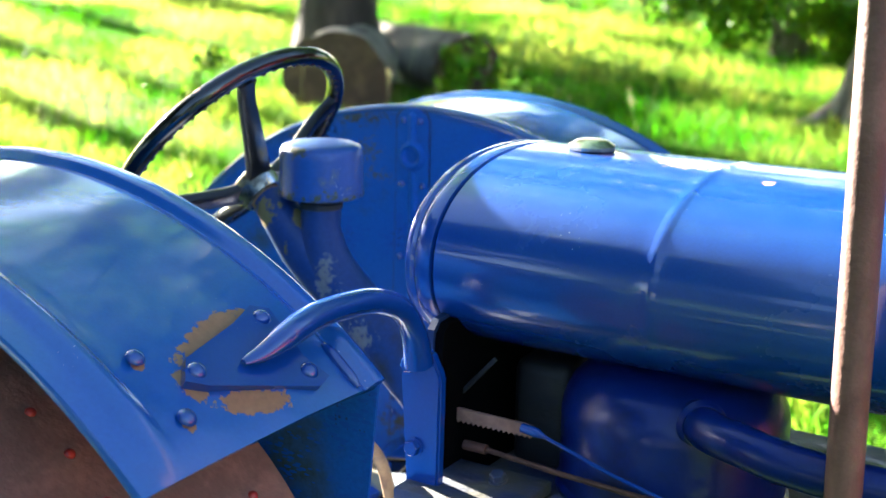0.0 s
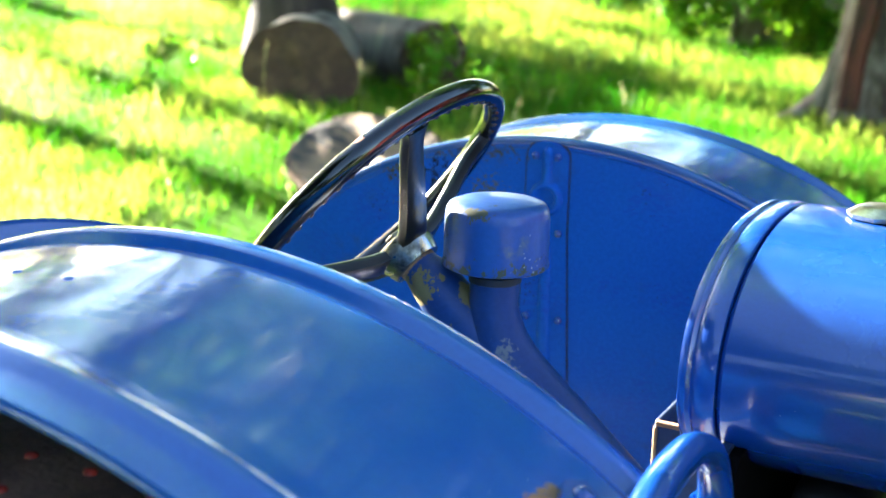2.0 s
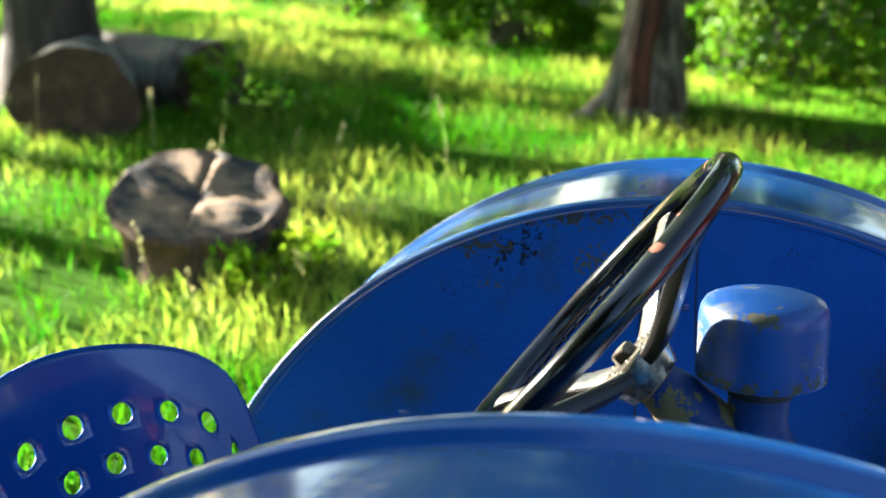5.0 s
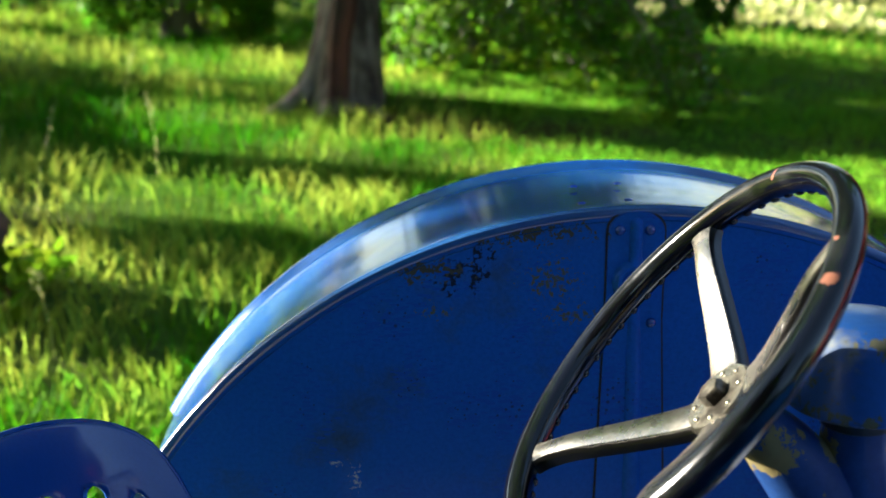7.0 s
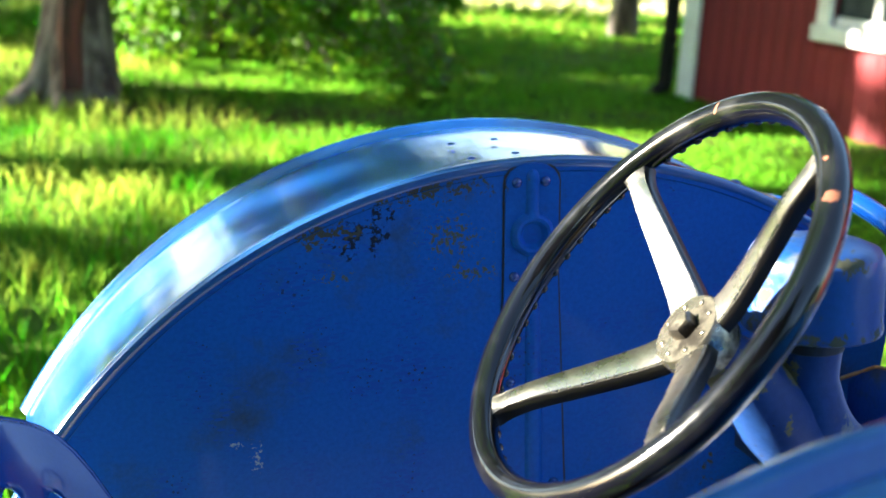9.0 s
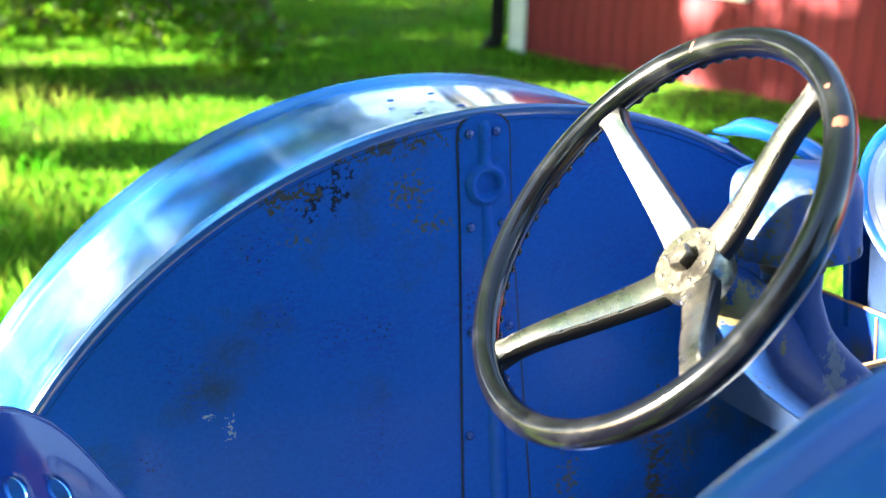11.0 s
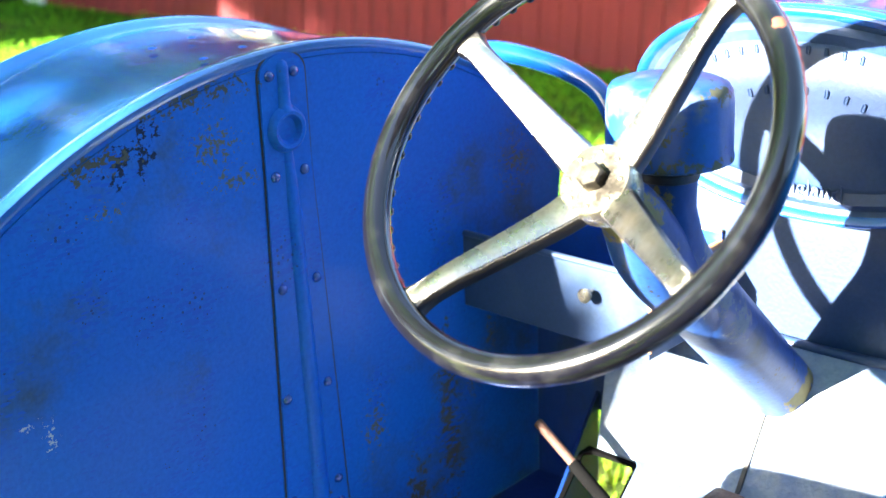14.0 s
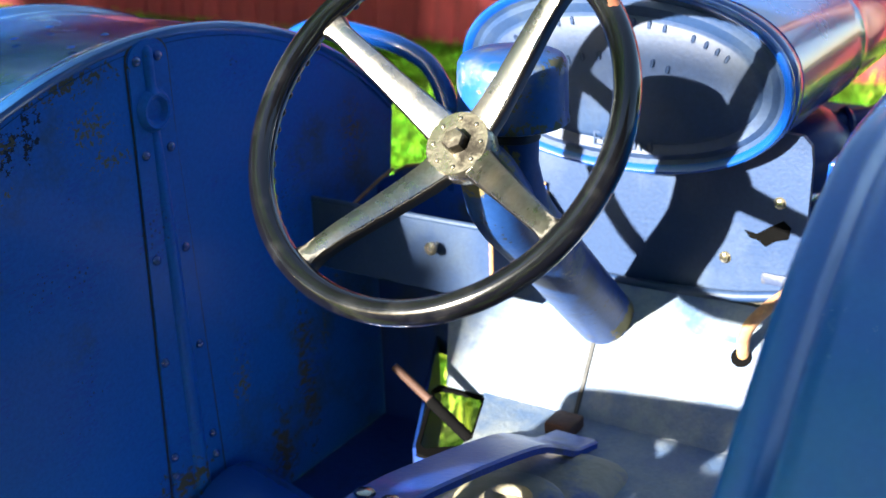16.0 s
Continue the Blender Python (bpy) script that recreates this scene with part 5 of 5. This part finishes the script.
for k, (x, y, w, d, h) in enumerate(((0.5, 8.5, 0.8, 0.45, 1.3), (1.3, 8.7, 0.9, 0.5, 1.6), (-1.9, 9.3, 1.0, 0.5, 1.4), (-3.4, 10.2, 0.9, 0.6, 1.6), (-0.3, 9.6, 1.2, 0.6, 1.8))):
    bush(x, y, w, d, h, 40 + k, 5200)


# A hedge added out of view to block low light from the rear.
for k, (x, y, w, d, h) in enumerate(((-7.6, -0.35, 1.2, 1.2, 3.4), (-7.8, -2.4, 1.3, 1.3, 3.6), (-8.0, -4.7, 1.3, 1.3, 3.5), (-7.9, -7.0, 1.3, 1.2, 3.3))):
    bush(x, y, w, d, h, 90 + k, 5200, 0.10)


def log(base, direction, length, r, seed, label, rise=0.0):
    """A sawn log lying in the grass, its cut end ringed and cracked."""
    d = Vector((math.cos(radians(direction)), math.sin(radians(direction)), rise)).normalized()
    c0 = Vector((base[0], base[1], ground_height(*base) + r * 0.72))
    u = Vector((0, 0, 1)) - d * d.z
    u.normalize()
    v = d.cross(u)
    bm = bmesh.new()
    rows = []
    n = 12
    for k in range(n + 1):
        f = k / n
        rr = r * (1 + 0.10 * math.exp(-f * 6)) * (1 - 0.12 * f)
        rows.append([c0 + d * (length * f) + (u * math.sin(a) * 0.92 + v * math.cos(a)) * rr * (1 + 0.16 * noise.noise(Vector((math.cos(a) * 1.5 + seed, math.sin(a) * 1.5, f * 4)))) for a in [2 * math.pi * j / 32 for j in range(32)]])
    vs = grid(bm, rows, close_v=True)
    bm.faces.new(vs[-1])
    ob = thing("log", (base[0], base[1], ground_height(*base)), label, "log")
    part("bark", bm, bark, ob)
    bm = bmesh.new()
    ring_rows = []
    for q in (1.0, 0.93, 0.8, 0.6, 0.4, 0.2, 0.05):
        ring_rows.append([c0 + (p - c0) * q - d * (0.012 + 0.035 * noise.noise(Vector((p - c0) * 6 * q) + Vector((seed, 0, 0))) * (1 - q * 0.5)) for p in rows[0]])
    vs = grid(bm, [rows[0]] + ring_rows, close_v=True)
    bm.faces.new(vs[-1])
    part("cut_end", bm, log_end, ob, "dark weathered sawn end")
    settle(ob)
    return ob


log((-3.45, 4.95), 112, 0.72, 0.30, 2, "thick weathered log lying in grass with a dark sawn end")
log((-3.10, 5.98), 160, 1.3, 0.25, 7, "smaller weathered log lying against a tree trunk")
dark_trunk = tree(-4.06, 5.80, 0.24, 8.0, 11, 5.4, 2.3, 3000, "thick dark tree trunk standing behind sawn logs", size=0.10)
dark_trunk.data.materials[0] = bark_dark
for k, (x, y, h) in enumerate(((-2.9, 5.55, 0.5), (-3.0, 5.75, 0.4), (-2.55, 5.6, 0.3), (-4.1, 4.6, 0.35), (-1.50, 3.05, 0.20), (-1.58, 2.88, 0.16), (-2.75, 5.25, 0.28))):
    z = ground_height(x, y)
    bm = bmesh.new()
    rng = random.Random(60 + k)
    blobs = []
    for j in range(6):
        c = Vector((x + rng.uniform(-0.15, 0.15), y + rng.uniform(-0.12, 0.12), z + h * rng.uniform(0.4, 1)))
        tube(bm, [(x, y, z - 0.02), (x + (c.x - x) * 0.5, y + (c.y - y) * 0.5, z + h * 0.4), c], [0.004, 0.0035, 0.002], seg=5)
        blobs.append((c.x, c.y, c.z, 0.09, 0.09, 0.07))
    ob = tagged(part("weed", bm, leaf), "broad-leaved green weed growing in the grass", "plant", kind="stuff")
    leaves("leaves", blobs, 130, 0.035, ob, 60 + k)


def stump():
    """A sawn stump, broader at its tilted, cracked top than at its foot."""
    c = Vector((-1.90, 3.18, 0))
    z = ground_height(c.x, c.y)
    lean = Vector((-0.06, 0.02, 0))
    rows = []
    prof = ((-0.06, 1.02), (0.02, 0.95), (0.06, 0.90), (0.11, 0.88), (0.16, 0.90), (0.21, 0.96), (0.245, 1.01), (0.268, 0.99), (0.28, 0.93))
    for k, (h, q) in enumerate(prof):
        row = []
        for j in range(48):
            a = 2 * math.pi * j / 48
            lob = 1 + 0.045 * abs(math.sin(4.5 * a + 0.7)) + 0.13 * noise.noise(Vector((math.cos(a) * 1.3, math.sin(a) * 1.3, 4))) + 0.07 * noise.noise(Vector((math.cos(a) * 5, math.sin(a) * 5, h * 5)))
            crack = 0.17 * math.exp(-((a - 5.15) / 0.10) ** 2) * min(1, h / 0.2 + 0.4) + 0.20 * math.exp(-((a - 1.35) / 0.22) ** 2) * min(1, max(0, h) / 0.2)
            p = Vector((math.cos(a) * 0.335, math.sin(a) * 0.30, 0)) * q * (lob - crack)
            tilt = (0.10 * math.sin(a) - 0.03 * math.cos(a)) * max(0, h) / 0.27
            row.append(c + lean * (h / 0.27) + p + Vector((0, 0, z + h + tilt)))
        rows.append(row)
    bm = bmesh.new()
    vs = grid(bm, rows, close_v=True)
    bm.faces.new(vs[0][::-1])
    ob = thing("tree_stump", (c.x, c.y, z), "weathered grey tree stump with a cracked sawn top", "tree stump")
    part("side", bm, stump_side, ob)
    bm = bmesh.new()
    centre = c + lean + Vector((0, 0, z + 0.258))
    tops = [rows[-1]]
    for q in (0.92, 0.8, 0.65, 0.5, 0.33, 0.16, 0.03):
        tops.append([centre + (p - centre) * q + Vector((0, 0, 0.022 * noise.noise(Vector((p - centre) * 9 * q) + Vector((2, 0, 0))) + 0.004 * (1 - q) - 0.03 * math.exp(-(((p - centre).x + 0.12 * (p - centre).y) * q / 0.014) ** 2))) for p in rows[-1]])
    vs = grid(bm, tops, close_v=True)
    bm.faces.new(vs[-1])
    part("sawn_top", bm, stump_top, ob, "grey and brown sawn top with cracks")
    settle(ob)


stump()


def stalks(count, seed):
    """Tall flowering grass stalks with loose seed heads."""
    rng = random.Random(seed)
    bm = bmesh.new()
    for k in range(count):
        x, y = rng.uniform(-4.5, -1.2), rng.uniform(1.8, 6.5)
        z = ground_height(x, y)
        h = rng.uniform(0.28, 0.5)
        lean = Vector((rng.uniform(-0.25, 0.25), rng.uniform(-0.25, 0.25), 0)) * h
        p0, p2 = Vector((x, y, z)), Vector((x, y, z + h)) + lean
        p1 = (p0 + p2) / 2 - lean * 0.25
        tube(bm, [p0, p1, p2], [0.0016, 0.0014, 0.001], seg=3, caps=False)
        for j in range(9):
            q = p2 - (p2 - p1) * 0.06 * j + Vector((rng.uniform(-1, 1), rng.uniform(-1, 1), rng.uniform(-0.5, 1))) * 0.014
            a, b = Vector((rng.uniform(-1, 1), rng.uniform(-1, 1), 1)).normalized() * 0.011, Vector((rng.uniform(-1, 1), rng.uniform(-1, 1), 0)).normalized() * 0.004
            bm.faces.new([bm.verts.new(q - a), bm.verts.new(q + b), bm.verts.new(q + a), bm.verts.new(q - b)])
    tagged(part("grass_stalks", bm, straw, smooth=False), "tall pale flowering grass stalks among the lawn", "grass", kind="stuff")


stalks(40, 5)


def house():
    """A red boarded house: boards with cover strips, white corner and windows, a black downpipe."""
    ob = new("house")
    turn = math.atan2(-0.944, 0.331)
    ob.matrix_basis = Matrix.Translation((3.25, 6.5, 0)) @ Matrix.Rotation(turn, 4, "Z")
    tagged(ob, "red wooden house with white trim and a black downpipe", "house")
    wins = [(0.965, 1.675), (2.95, 3.66)]
    sill_z, head_z = 0.70, 1.60
    bm = bmesh.new()
    spans = [(0.0, wins[0][0] + 0.05), (wins[0][1] - 0.05, wins[1][0] + 0.05), (wins[1][1] - 0.05, 9.0)]
    for a, b in spans:
        block(bm, (b - a, 0.16, 2.7), Matrix.Translation(((a + b) / 2, 0.10, 1.35)), 0)
    for a, b in wins:
        block(bm, (b - a - 0.1, 0.16, sill_z), Matrix.Translation(((a + b) / 2, 0.10, sill_z / 2)), 0)
        block(bm, (b - a - 0.1, 0.16, 2.7 - head_z), Matrix.Translation(((a + b) / 2, 0.10, (2.7 + head_z) / 2)), 0)
    block(bm, (0.16, 5.0, 2.7), Matrix.Translation((0.08, 2.68, 1.35)), 0)
    block(bm, (0.16, 5.0, 2.7), Matrix.Translation((8.92, 2.68, 1.35)), 0)
    block(bm, (9.0, 0.16, 2.7), Matrix.Translation((4.5, 5.26, 1.35)), 0)
    wall = part("wall", bm, falu_red, ob, smooth=False)
    bm = bmesh.new()
    slab(bm, [(-0.3, -0.4, 2.62), (-0.3, 2.67, 4.1), (-0.3, 5.74, 2.62), (-0.3, 5.74, 2.72), (-0.3, 2.67, 4.22), (-0.3, -0.4, 2.72)], (9.6, 0, 0))
    part("roof", bm, roof_tile, ob, smooth=False)
    # vertical boards with gaps, each a piece of the wall
    shapes = {}
    x = 0.10
    while x < 6.2:
        lo = [(0.02, 2.68)]
        for a, b in wins:
            if a - 0.07 < x < b + 0.02:
                lo = [(0.02, sill_z - 0.10), (head_z + 0.10, 2.68)]
        for z0, z1 in lo:
            key = (round(z0, 2), round(z1, 2))
            if key not in shapes:
                bm = bmesh.new()
                block(bm, (0.1045, 0.022, z1 - z0), Matrix.Identity(4), 0.0025, 1)
                shapes[key] = part("board", bm, falu_red, wall, smooth=False)
                brd = shapes[key]
            else:
                brd = new("board", shapes[key].data)
                brd.parent = wall
            brd.matrix_basis = Matrix.Translation((x + 0.05, 0.010, (z0 + z1) / 2))
        x += 0.108
    bm = bmesh.new()
    block(bm, (0.13, 0.03, 2.7), Matrix.Translation((-0.02, -0.017, 1.36)), 0.003, 1)
    block(bm, (0.03, 0.13, 2.7), Matrix.Translation((-0.10, 0.06, 1.36)), 0.003, 1)
    part("corner_trim", bm, white_paint, ob)
    bm = bmesh.new()
    tube(bm, smooth_path([(-0.165, -0.055, 2.6), (-0.165, -0.055, 1.5), (-0.165, -0.055, 0.30), (-0.175, -0.075, 0.17), (-0.23, -0.12, 0.09)], 6), 0.048, seg=16)
    part("downpipe", bm, black_plastic, ob)
    for a, b in wins:
        bm = bmesh.new()
        w = b - a
        for c, sz in ((((a + b) / 2, -0.012, sill_z - 0.02), (w + 0.06, 0.07, 0.09)), (((a + b) / 2, -0.010, head_z + 0.04), (w + 0.04, 0.05, 0.11)),
                      ((a + 0.035, -0.008, (sill_z + head_z) / 2), (0.09, 0.045, head_z - sill_z)), ((b - 0.035, -0.008, (sill_z + head_z) / 2), (0.09, 0.045, head_z - sill_z))):
            block(bm, sz, Matrix.Translation(c), 0.004, 1)
        win = part("window", bm, white_paint, ob, "white painted window frame")
        bm = bmesh.new()
        for c, sz in ((((a + b) / 2, 0.05, sill_z + 0.05), (w - 0.16, 0.04, 0.05)), (((a + b) / 2, 0.05, (sill_z + head_z) / 2), (0.045, 0.04, head_z - sill_z)), (((a + b) / 2, 0.05, (sill_z + head_z) / 2 + 0.1), (w - 0.16, 0.035, 0.03))):
            block(bm, sz, Matrix.Translation(c), 0.003, 1)
        part("sash", bm, white_paint, win)
        bm = bmesh.new()
        block(bm, (w - 0.14, 0.006, head_z - sill_z), Matrix.Translation(((a + b) / 2, 0.07, (sill_z + head_z) / 2)), 0)
        part("pane", bm, glass, win)


house()
